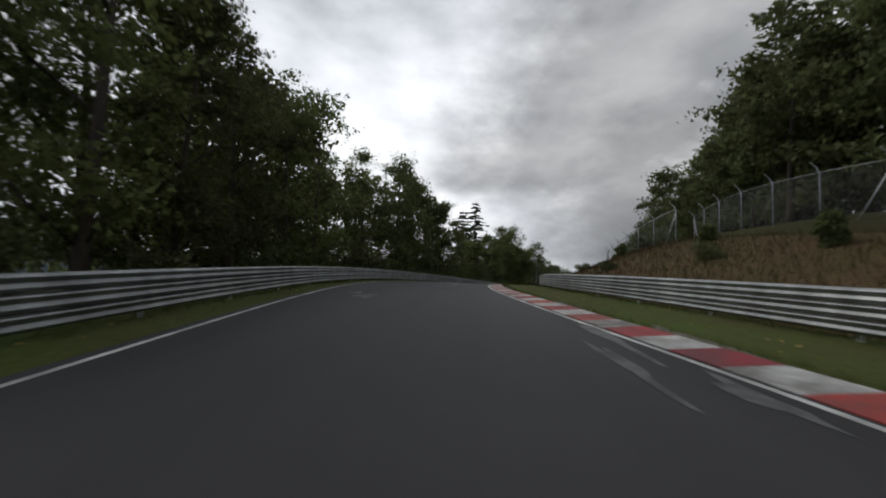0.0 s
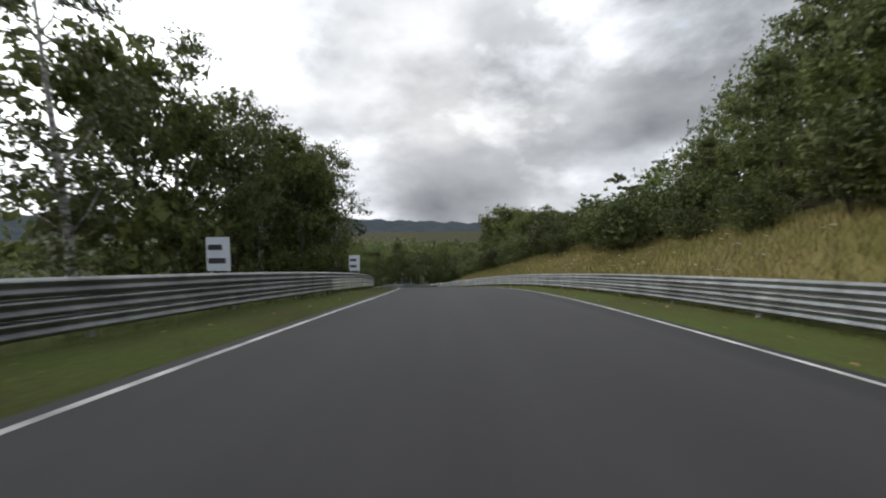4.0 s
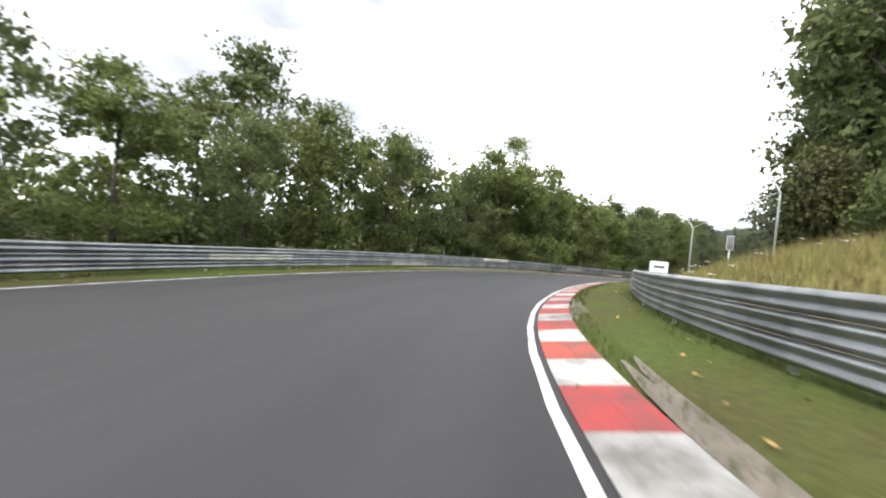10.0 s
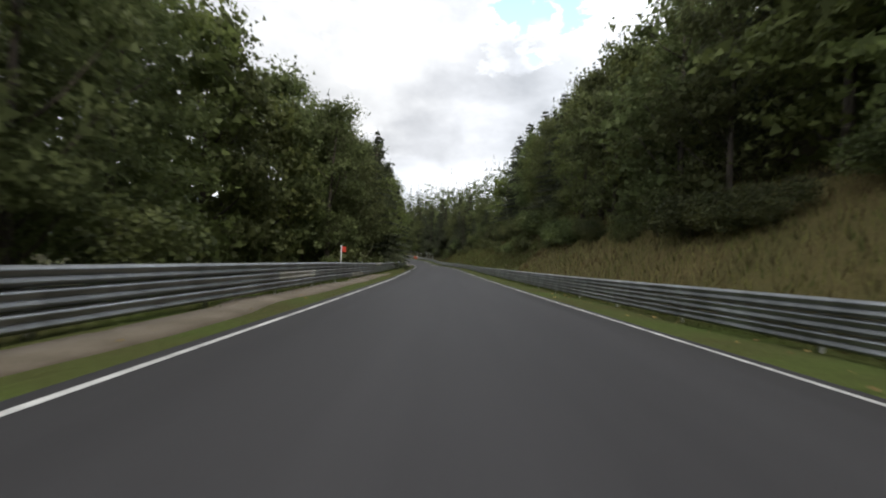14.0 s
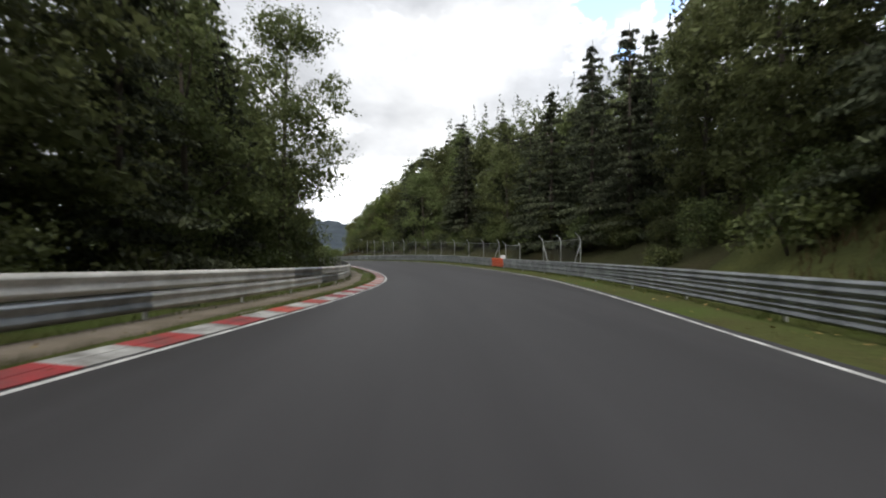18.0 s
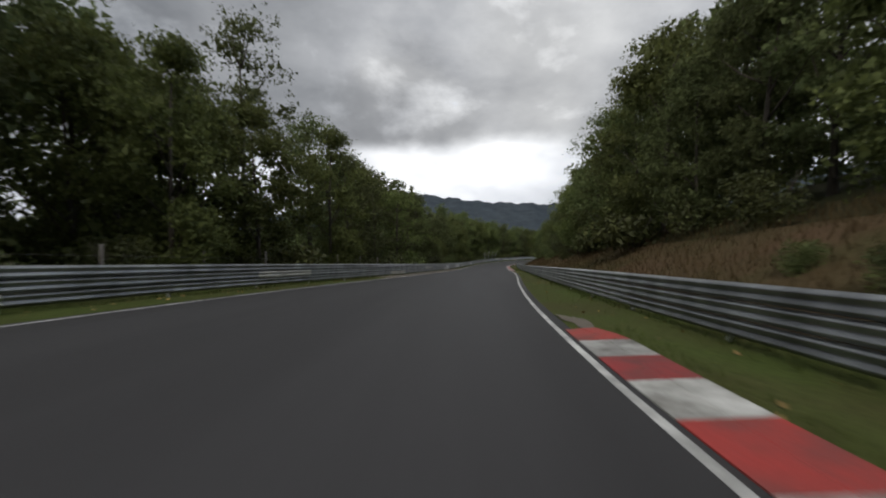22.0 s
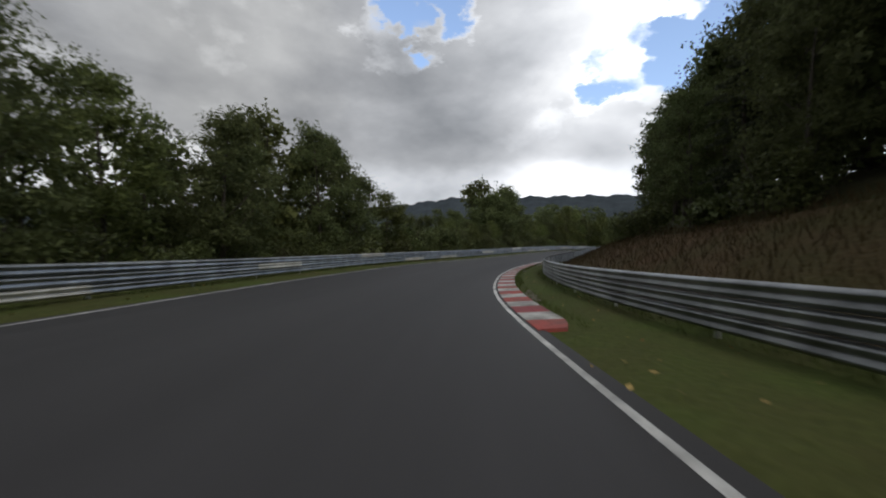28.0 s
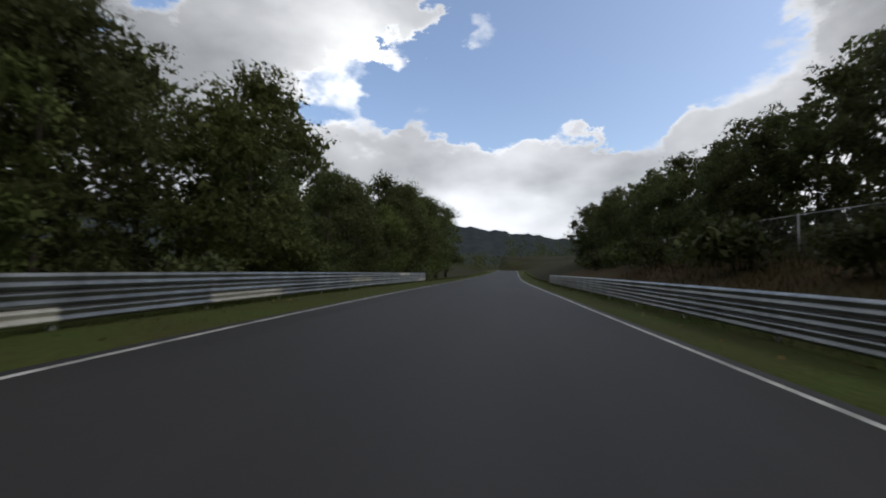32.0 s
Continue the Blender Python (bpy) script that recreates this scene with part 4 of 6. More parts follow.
DARK = "dark green broad-leaved tree with a dense rounded crown"
PROTO = dict(
    oak=[broadleaf("oak_tree", 11, 14, 9.0, 1.8, 13000, 0.17, OAK_LEAF, BARK, 44, 0, DARK),
         broadleaf("oak_tree", 12, 15, 8.0, 2.4, 12600, 0.17, OAK_LEAF, BARK, 40, 0, "tall dark green broad-leaved tree with an uneven crown"),
         broadleaf("oak_tree", 13, 13, 9.5, 1.4, 13000, 0.17, OAK_LEAF, BARK, 48, 0.1, "spreading dark green broad-leaved tree near the rail")],
    oak2=[broadleaf("beech_tree", 14, 14, 9.5, 1.0, 4800, 0.28, OAK_LEAF, BARK, 40, 0, "dark green broad-leaved tree inside the wood"),
          broadleaf("beech_tree", 15, 13, 9.0, 1.0, 4600, 0.28, OAK_LEAF, BARK, 36, 0, "dark green broad-leaved tree inside the wood")],
    maple=[broadleaf("maple_tree", 21, 11, 8.0, 0.8, 12400, 0.17, BRIGHT_LEAF, BARK, 44, 0, "bright green broad-leaved tree with foliage to the ground"),
           broadleaf("maple_tree", 22, 12, 7.5, 1.0, 12400, 0.17, BRIGHT_LEAF, BARK, 40, 0, "mid green broad-leaved tree with a full crown")],
    maple2=[broadleaf("maple_tree", 23, 11.5, 8.5, 0.6, 4600, 0.28, BRIGHT_LEAF, BARK, 36, 0, "mid green broad-leaved tree in the second row")],
    birch=[broadleaf("birch_tree", 31, 13, 7.0, 1.8, 5600, 0.17, BIRCH_LEAF, BIRCH, 34, 0.3, "slender birch with thin airy foliage", 8),
           broadleaf("birch_tree", 32, 14, 6.5, 2.2, 5400, 0.17, BIRCH_LEAF, BIRCH, 30, 0.3, "tall birch with loose light foliage", 8)],
    ash=[broadleaf("ash_tree", 61, 14, 8.2, 2.0, 7600, 0.17, OAK_LEAF, BARK, 46, 0.3, "dark green tree with an open see-through crown", 12),
         broadleaf("ash_tree", 62, 13, 7.4, 1.8, 7000, 0.17, BRIGHT_LEAF, BARK, 42, 0.3, "tall tree with loose thin foliage", 10)],
    high=[broadleaf("oak_tree", 71, 22, 11.0, 2.2, 24000, 0.18, OAK_LEAF, BARK, 80, 0, "very tall dark green broad-leaved tree at the edge of the wood"),
          broadleaf("oak_tree", 72, 21, 10.0, 1.6, 22000, 0.18, BRIGHT_LEAF, BARK, 74, 0.05, "very tall mid green tree with foliage to the ground")],
    spruce=[spruce("spruce_tree", 41, 16, 8.6, 0.9, NEEDLE, "dark spruce with drooping boughs"), spruce("spruce_tree", 42, 14, 7.2, 0.7, NEEDLE, "narrow dark green spruce")],
    shrub=[shrub("shrub", 51, 2.4, 3.4, 2200, 0.16, SHRUB_LEAF, "bushy green shrub behind the rail"), shrub("shrub", 52, 3.2, 3.6, 2500, 0.16, SHRUB_LEAF, "tall dense shrub behind the rail"),
           shrub("shrub", 53, 1.5, 2.6, 1000, 0.17, SHRUB_LEAF, "low shrub on the slope")],
)
PROTO["bush"] = [shrub("bush", 55, 4.4, 5.4, 5600, 0.18, SHRUB_LEAF, "large rounded green bush"), shrub("bush", 56, 3.6, 4.8, 5000, 0.18, SHRUB_LEAF, "large spreading green bush")]
PROTO["birch2"], PROTO["spruce2"], PROTO["ash2"] = PROTO["birch"], PROTO["spruce"], PROTO["ash"]
USED = set()
FAR_CROWNS = []
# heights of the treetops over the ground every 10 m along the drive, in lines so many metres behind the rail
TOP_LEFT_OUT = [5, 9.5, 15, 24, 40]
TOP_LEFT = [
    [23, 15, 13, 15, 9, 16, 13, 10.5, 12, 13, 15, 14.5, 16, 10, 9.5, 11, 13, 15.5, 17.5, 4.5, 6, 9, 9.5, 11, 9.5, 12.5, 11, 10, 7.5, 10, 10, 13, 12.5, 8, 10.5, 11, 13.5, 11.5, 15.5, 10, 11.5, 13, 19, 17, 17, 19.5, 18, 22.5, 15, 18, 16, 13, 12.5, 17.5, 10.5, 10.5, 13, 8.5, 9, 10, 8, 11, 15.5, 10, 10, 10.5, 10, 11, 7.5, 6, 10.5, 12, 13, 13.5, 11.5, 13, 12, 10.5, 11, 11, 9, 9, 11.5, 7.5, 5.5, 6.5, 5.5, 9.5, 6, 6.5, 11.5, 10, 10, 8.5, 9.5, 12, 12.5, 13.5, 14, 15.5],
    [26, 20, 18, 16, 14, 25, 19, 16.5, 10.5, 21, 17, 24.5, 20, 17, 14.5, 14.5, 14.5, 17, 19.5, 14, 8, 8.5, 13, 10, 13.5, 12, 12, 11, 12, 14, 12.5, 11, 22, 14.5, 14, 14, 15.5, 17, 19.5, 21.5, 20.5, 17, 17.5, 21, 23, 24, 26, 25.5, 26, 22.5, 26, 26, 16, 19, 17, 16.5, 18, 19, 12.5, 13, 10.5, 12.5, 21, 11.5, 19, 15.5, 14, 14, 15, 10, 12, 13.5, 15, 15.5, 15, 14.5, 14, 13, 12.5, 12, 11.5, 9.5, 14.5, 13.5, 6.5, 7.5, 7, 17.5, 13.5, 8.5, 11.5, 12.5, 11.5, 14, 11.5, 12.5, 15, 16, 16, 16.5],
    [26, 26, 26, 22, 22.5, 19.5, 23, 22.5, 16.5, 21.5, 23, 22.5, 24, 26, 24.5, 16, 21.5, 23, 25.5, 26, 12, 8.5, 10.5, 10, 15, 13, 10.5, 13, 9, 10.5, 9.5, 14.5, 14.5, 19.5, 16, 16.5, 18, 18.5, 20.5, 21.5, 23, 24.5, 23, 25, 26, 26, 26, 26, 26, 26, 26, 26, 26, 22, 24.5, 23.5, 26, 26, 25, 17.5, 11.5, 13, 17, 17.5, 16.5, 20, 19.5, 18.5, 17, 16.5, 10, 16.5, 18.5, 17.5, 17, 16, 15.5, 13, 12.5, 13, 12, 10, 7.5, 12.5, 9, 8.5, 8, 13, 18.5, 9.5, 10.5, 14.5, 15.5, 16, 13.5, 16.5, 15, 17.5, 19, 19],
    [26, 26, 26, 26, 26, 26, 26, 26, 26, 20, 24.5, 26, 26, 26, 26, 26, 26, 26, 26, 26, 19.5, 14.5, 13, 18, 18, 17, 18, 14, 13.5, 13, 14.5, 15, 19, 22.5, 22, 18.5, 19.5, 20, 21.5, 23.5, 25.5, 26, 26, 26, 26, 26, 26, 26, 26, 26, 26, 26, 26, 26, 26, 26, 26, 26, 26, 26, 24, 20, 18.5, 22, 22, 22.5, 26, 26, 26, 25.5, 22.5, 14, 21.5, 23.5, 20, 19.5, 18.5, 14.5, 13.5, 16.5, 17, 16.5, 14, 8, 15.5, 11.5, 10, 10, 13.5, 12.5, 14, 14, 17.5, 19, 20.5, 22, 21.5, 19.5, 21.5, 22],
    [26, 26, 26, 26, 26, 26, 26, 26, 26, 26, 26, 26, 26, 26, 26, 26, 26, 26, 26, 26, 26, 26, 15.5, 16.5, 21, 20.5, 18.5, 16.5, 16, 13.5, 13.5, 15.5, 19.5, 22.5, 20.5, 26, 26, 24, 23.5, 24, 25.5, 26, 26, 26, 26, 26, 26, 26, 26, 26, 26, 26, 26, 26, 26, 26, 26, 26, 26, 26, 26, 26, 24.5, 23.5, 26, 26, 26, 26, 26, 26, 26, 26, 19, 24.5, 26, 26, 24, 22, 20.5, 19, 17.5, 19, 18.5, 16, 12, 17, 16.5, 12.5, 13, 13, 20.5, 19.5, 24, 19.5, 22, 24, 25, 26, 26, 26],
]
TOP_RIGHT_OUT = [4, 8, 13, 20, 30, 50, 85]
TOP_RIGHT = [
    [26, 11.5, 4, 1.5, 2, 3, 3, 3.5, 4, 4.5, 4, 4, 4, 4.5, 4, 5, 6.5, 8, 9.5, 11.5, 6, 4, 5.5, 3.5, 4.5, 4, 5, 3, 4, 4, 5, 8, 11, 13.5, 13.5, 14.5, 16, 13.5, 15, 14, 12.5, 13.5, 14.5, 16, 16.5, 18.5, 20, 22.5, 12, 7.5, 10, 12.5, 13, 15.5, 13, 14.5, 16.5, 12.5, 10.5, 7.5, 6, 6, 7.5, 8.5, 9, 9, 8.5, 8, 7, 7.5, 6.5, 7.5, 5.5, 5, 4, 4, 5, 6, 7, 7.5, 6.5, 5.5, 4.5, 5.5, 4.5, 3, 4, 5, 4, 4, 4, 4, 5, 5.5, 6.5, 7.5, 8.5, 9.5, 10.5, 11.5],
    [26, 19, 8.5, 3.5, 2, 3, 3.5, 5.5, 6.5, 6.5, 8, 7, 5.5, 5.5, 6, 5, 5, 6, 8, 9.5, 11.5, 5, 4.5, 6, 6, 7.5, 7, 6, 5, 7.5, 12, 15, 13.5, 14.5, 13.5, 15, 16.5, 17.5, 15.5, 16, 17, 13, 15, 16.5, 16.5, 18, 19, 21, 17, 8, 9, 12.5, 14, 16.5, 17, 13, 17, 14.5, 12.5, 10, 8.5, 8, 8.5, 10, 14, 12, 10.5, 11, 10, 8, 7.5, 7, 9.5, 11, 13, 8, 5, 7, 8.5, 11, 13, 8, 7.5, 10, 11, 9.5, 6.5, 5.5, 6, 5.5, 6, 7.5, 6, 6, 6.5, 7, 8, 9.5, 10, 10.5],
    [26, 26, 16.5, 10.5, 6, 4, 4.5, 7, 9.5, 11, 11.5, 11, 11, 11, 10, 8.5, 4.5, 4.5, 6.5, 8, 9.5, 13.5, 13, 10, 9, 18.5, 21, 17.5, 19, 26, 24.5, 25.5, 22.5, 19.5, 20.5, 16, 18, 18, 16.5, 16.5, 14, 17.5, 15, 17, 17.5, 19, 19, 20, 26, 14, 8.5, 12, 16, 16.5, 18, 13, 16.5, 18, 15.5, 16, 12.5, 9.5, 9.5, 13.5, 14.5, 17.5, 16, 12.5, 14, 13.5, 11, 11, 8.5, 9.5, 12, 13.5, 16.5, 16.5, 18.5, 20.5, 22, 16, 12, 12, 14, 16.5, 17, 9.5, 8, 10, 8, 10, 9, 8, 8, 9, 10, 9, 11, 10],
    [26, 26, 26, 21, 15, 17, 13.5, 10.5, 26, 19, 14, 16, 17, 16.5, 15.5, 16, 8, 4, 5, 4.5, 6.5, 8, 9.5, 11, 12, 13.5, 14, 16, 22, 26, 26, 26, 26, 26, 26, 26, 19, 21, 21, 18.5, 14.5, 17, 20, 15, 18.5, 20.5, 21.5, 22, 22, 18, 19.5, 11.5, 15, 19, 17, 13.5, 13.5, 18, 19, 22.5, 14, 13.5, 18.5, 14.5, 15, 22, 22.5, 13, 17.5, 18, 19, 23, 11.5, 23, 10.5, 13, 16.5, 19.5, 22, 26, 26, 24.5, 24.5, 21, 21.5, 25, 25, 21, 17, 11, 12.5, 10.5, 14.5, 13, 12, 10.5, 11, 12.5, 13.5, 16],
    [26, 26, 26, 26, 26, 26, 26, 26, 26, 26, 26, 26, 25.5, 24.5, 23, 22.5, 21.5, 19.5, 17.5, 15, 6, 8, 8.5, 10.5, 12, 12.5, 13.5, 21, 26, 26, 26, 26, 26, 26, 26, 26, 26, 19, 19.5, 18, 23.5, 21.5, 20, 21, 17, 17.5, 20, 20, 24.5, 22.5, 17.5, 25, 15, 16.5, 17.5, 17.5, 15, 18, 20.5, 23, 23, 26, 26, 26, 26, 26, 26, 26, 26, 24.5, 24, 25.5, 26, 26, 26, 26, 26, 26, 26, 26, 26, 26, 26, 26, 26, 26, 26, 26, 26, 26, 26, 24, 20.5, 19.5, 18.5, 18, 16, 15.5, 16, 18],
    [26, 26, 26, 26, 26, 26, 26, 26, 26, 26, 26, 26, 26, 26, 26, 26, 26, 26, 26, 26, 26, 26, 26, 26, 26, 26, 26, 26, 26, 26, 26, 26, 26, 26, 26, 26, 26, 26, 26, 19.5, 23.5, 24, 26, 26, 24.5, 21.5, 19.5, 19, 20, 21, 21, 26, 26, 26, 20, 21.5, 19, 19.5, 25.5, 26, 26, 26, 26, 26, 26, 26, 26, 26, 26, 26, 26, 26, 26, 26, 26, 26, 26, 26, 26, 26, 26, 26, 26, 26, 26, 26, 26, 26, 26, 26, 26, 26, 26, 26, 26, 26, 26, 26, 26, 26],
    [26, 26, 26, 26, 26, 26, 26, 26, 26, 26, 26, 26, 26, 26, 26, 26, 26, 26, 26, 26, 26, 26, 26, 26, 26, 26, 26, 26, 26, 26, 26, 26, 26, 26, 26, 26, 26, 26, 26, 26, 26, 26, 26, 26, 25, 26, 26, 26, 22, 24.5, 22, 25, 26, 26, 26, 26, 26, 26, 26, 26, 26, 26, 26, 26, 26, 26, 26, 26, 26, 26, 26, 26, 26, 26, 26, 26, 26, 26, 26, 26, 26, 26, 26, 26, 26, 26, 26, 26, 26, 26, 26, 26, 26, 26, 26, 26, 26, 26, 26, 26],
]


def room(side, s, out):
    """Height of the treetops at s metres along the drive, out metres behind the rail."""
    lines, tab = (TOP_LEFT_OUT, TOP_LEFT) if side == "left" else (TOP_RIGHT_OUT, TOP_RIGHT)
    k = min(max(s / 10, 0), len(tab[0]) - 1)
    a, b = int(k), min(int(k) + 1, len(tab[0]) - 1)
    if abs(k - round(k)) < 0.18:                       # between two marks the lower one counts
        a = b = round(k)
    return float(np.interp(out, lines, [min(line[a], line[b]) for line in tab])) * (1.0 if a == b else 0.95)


def plant_at(kind, x, y, scale, r, z=None, tall=None, wide=1.0):
    protos = PROTO["high" if tall and tall > 17 and kind[:3] in ("oak", "map") else kind]
    ob = protos[int(r.integers(len(protos)))]
    if tall:
        scale = tall / TALL[ob.name]
    z = height(x, y) if z is None else z
    m = Matrix.Translation((x, y, z - 0.05)) @ Matrix.Rotation(r.uniform(0, 6.28), 4, "Z") @ Matrix.Diagonal((wide * scale * r.uniform(0.88, 1.12), wide * scale * r.uniform(0.88, 1.12), scale, 1))
    if ob.name not in USED:
        USED.add(ob.name)
        ob.matrix_basis = m
        return
    copy_thing(ob, Matrix.Identity(4)).matrix_basis = m


def wood(side, t0, t1, start, rows, gap, kinds, step=4.5, most=18.5):
    """Rows of trees along one side, start metres behind the rail; the far rows join into one wood."""
    r = np.random.default_rng(int(t0 * 10 + 50) + (1000 if side == "left" else 2000) + int(start * 7))
    spots = []
    for row in range(rows):
        s = mk(t0) + r.uniform(0, gap)
        while s < mk(t1):
            off = start + row * step + r.uniform(-0.3, 0.3) * step
            spots.append((s, val(RL, s) + off if side == "left" else val(RR, s) - off, row))
            if kinds[0] in (U, W):
                s += gap * r.uniform(0.7, 1.3) * (1.25 if kinds == [U] else 1.0)
            else:                                      # the tallest stand near every tenth metre
                pace = 5.0 if room(side, s, off) > 7 else 2.5
                s = (math.floor(s / pace + 0.5) + 1) * pace + r.uniform(-0.9, 0.9)
    if not spots:
        return
    a = np.array(spots)
    p = place(a[:, 0], a[:, 1])
    z, sn, dn = land(p[:, 0], p[:, 1])
    out = np.where(dn > 0, dn - val(RL, sn), val(RR, sn) - dn)
    ok = out > start * 0.7
    if side == "left":                                 # signs and the flag stand free
        for q in (BOARD_S, SIGN_A_S, SIGN_B_S, FLAG_S, CAGE_S - 4):
            ok &= ~((sn > q - 13) & (sn < q + 2.5) & (dn - val(RL, sn) < 6.5))
    for i in np.nonzero(ok)[0]:
        k = kinds[int(r.integers(len(kinds)))]
        row, low = int(a[i, 2]), k in ("shrub", "bush")
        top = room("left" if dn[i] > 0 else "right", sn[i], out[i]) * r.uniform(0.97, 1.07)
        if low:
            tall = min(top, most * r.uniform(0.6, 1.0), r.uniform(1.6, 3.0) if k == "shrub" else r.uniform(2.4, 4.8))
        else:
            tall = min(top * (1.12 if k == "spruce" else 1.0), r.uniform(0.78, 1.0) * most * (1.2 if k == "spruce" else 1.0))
            if tall < 3.0:
                continue
            if tall < 5.0:                             # saplings grow as bushes
                k, low = "bush", True
        if out[i] < 32 and (row == 0 or (row == 1 and not low)):
            plant_at(k if (row == 0 and start < 9.6) or low else k + "2", p[i, 0], p[i, 1], 1.0, r, z[i], tall)
        else:
            FAR_CROWNS.append((p[i, 0], p[i, 1], z[i], tall / 13.5, k))


O, M, A, B, F, U, W = "oak", "maple", "ash", "birch", "spruce", "shrub", "bush"
# left side
wood("left", -0.6, 0.9, 4.0, 3, 6.0, [A, O, A])
wood("left", 0.9, 1.5, 5.0, 4, 5.0, [O, A])
wood("left", 1.5, 2.1, 4.5, 4, 5.0, [O])
wood("left", 2.1, 2.4, 5.0, 2, 4.5, [A, B])
wood("left", 2.4, 2.8, 5.0, 4, 4.5, [M, O], most=6.5)
for kind, q, k, tall in (("ash", 76.8, 8.8, 12.6), ("oak", 82.5, 25.0, 19.5), (F, 92.3, 12.1, 22.4), (F, 90.5, 14.3, 20.5), (F, 80.5, 11.5, 8.0), ("maple", 103.0, 10.5, 17.5), ("ash", 112.6, 9.8, 19.0)):
    plant_at(kind, *place(q, val(RL, q) + k)[:2].tolist(), 1.0, np.random.default_rng(int(q)), tall=tall, wide=1.4 if kind == F else 1.0)
wood("left", 2.85, 3.6, 8.0, 3, 4.5, [A, A, M], most=13.5)
wood("left", 3.1, 3.6, 5.5, 2, 4.5, [A])
wood("left", 3.6, 4.6, 5.0, 3, 5.0, [A, O, M, B])
wood("left", 4.6, 5.9, 5.0, 3, 5.5, [O, O, B, M])
wood("left", 5.9, 6.4, 5.0, 3, 4.5, [O, B, M])
for q, k, sc in ((230, 10.0, 0.85), (236, 9.0, 0.8), (241, 9.5, 0.85), (189, 5.5, 0.72), (192.5, 6.0, 0.74), (196, 7.0, 0.6)):
    plant_at("maple", *place(q, val(RL, q) + k)[:2].tolist(), sc, np.random.default_rng(int(q)))
wood("left", 6.4, 7.2, 4.5, 2, 4.0, [M, M, O])
wood("left", 7.2, 7.85, 5.0, 4, 4.5, [B, O, M])
wood("left", 7.8, 10.2, 4.5, 4, 5.0, [M, O, O])
wood("left", 10.2, 11.2, 4.5, 4, 5.0, [M, M, O])
wood("left", 11.2, 11.9, 4.5, 4, 4.2, [M, M, O])
wood("left", 11.9, 12.8, 4.5, 4, 4.5, [M, M, M, O])
wood("left", 12.8, 15.6, 5.0, 4, 5.0, [O, O, M])
wood("left", 15.6, 18.0, 4.5, 4, 5.0, [O, F, M], most=26.0)
wood("left", 18.0, 20.4, 5.5, 4, 4.5, [O, F, O], most=23.0)
wood("left", 20.2, 20.8, 5.5, 3, 4.5, [O])
wood("left", 20.8, 22.2, 6.5, 4, 5.0, [O, O, M])
wood("left", 22.2, 22.8, 8.0, 3, 5.0, [O, M])
plant_at(F, *place(609, val(RL, 609) + 6.0)[:2].tolist(), 0.95, np.random.default_rng(8))
wood("left", 22.5, 23.1, 4.5, 3, 5.0, [A, A, M])
wood("left", 23.1, 23.9, 5.0, 3, 5.0, [A, A, M])
wood("left", 23.9, 24.42, 5.0, 3, 3.6, [O])
wood("left", 24.45, 25.2, 5.0, 3, 4.5, [M, M, O])
wood("left", 25.2, 26.6, 5.6, 3, 5.0, [M, M, O])
wood("left", 26.6, 28.3, 5.5, 4, 4.5, [O, O, M])
wood("left", 28.3, 28.8, 5.0, 4, 4.5, [O, O, M])
wood("left", 28.8, 29.5, 5.0, 4, 4.5, [O, O, M])
plant_at(O, *place(827, val(RL, 827) + 5.5)[:2].tolist(), 0.68, np.random.default_rng(4))
wood("left", 29.5, 30.0, 5.0, 2, 4.0, [O, M], most=5.5)
wood("left", 29.0, 31.6, 4.5, 1, 4.0, [W])
wood("left", 30.0, 30.7, 6.0, 2, 4.0, [M, O, O])
wood("left", 30.7, 31.6, 6.0, 2, 4.0, [M, M, O])
wood("left", 31.6, 32.3, 5.5, 4, 5.0, [O, A, M])
wood("left", 32.3, 33.4, 5.0, 4, 5.0, [O, O, M])
wood("left", 33.4, 36.0, 5.0, 4, 5.0, [O, O, M])
wood("left", -0.5, 34.0, 2.6, 1, 3.6, [U])
PROTO["lone"] = [broadleaf("oak_tree", 17, 13.0, 13.5, 0.8, 15000, 0.23, OAK_LEAF, BARK, 90, 0, "lone broad oak with a dense rounded crown", 100)]
plant_at("lone", *place(LONE_S, LONE_D)[:2].tolist(), 0.9, np.random.default_rng(5))
# right side
wood("right", -0.6, 1.85, 16.0, 4, 5.0, [O])
wood("right", 1.85, 3.4, 11.5, 5, 5.0, [O])
wood("right", 3.4, 6.5, 13.0, 3, 6.0, [O, O, M])
wood("right", 6.5, 11.0, 13.0, 4, 5.5, [O, M])
wood("right", 4.0, 11.2, 8.0, 1, 4.2, [W])
wood("right", 11.4, 15.6, 7.6, 1, 3.2, [W], most=3.4)
wood("right", 11.0, 15.6, 10.5, 10, 5.5, [O, O, M, O, F], 5.0, most=23.0)
wood("right", 15.6, 17.6, 16.0, 8, 6.0, [O, F, M], 5.5, most=23.0)
wood("right", 15.8, 18.4, 9.0, 1, 4.0, [W, W, U])
wood("right", 15.8, 18.4, 13.0, 1, 4.0, [W])
wood("right", 16.8, 18.6, 34.0, 4, 6.5, [F, F, O], 7.0, most=25.0)
wood("right", 11.6, 19.0, 62.0, 4, 4.0, [F], 7.0, most=25.0)
wood("right", 19.6, 21.2, 16.0, 7, 6.0, [O, O, F], 6.5, most=25.0)
wood("right", 18.2, 21.8, 7.6, 1, 3.2, [W])
wood("right", 17.6, 21.2, 8.0, 9, 5.5, [F, F, O, F], 5.0, most=21.5)
wood("right", 21.2, 22.5, 10.0, 4, 5.5, [O, O, M])
wood("right", 20.2, 22.4, 2.2, 1, 3.0, [U], most=1.4)
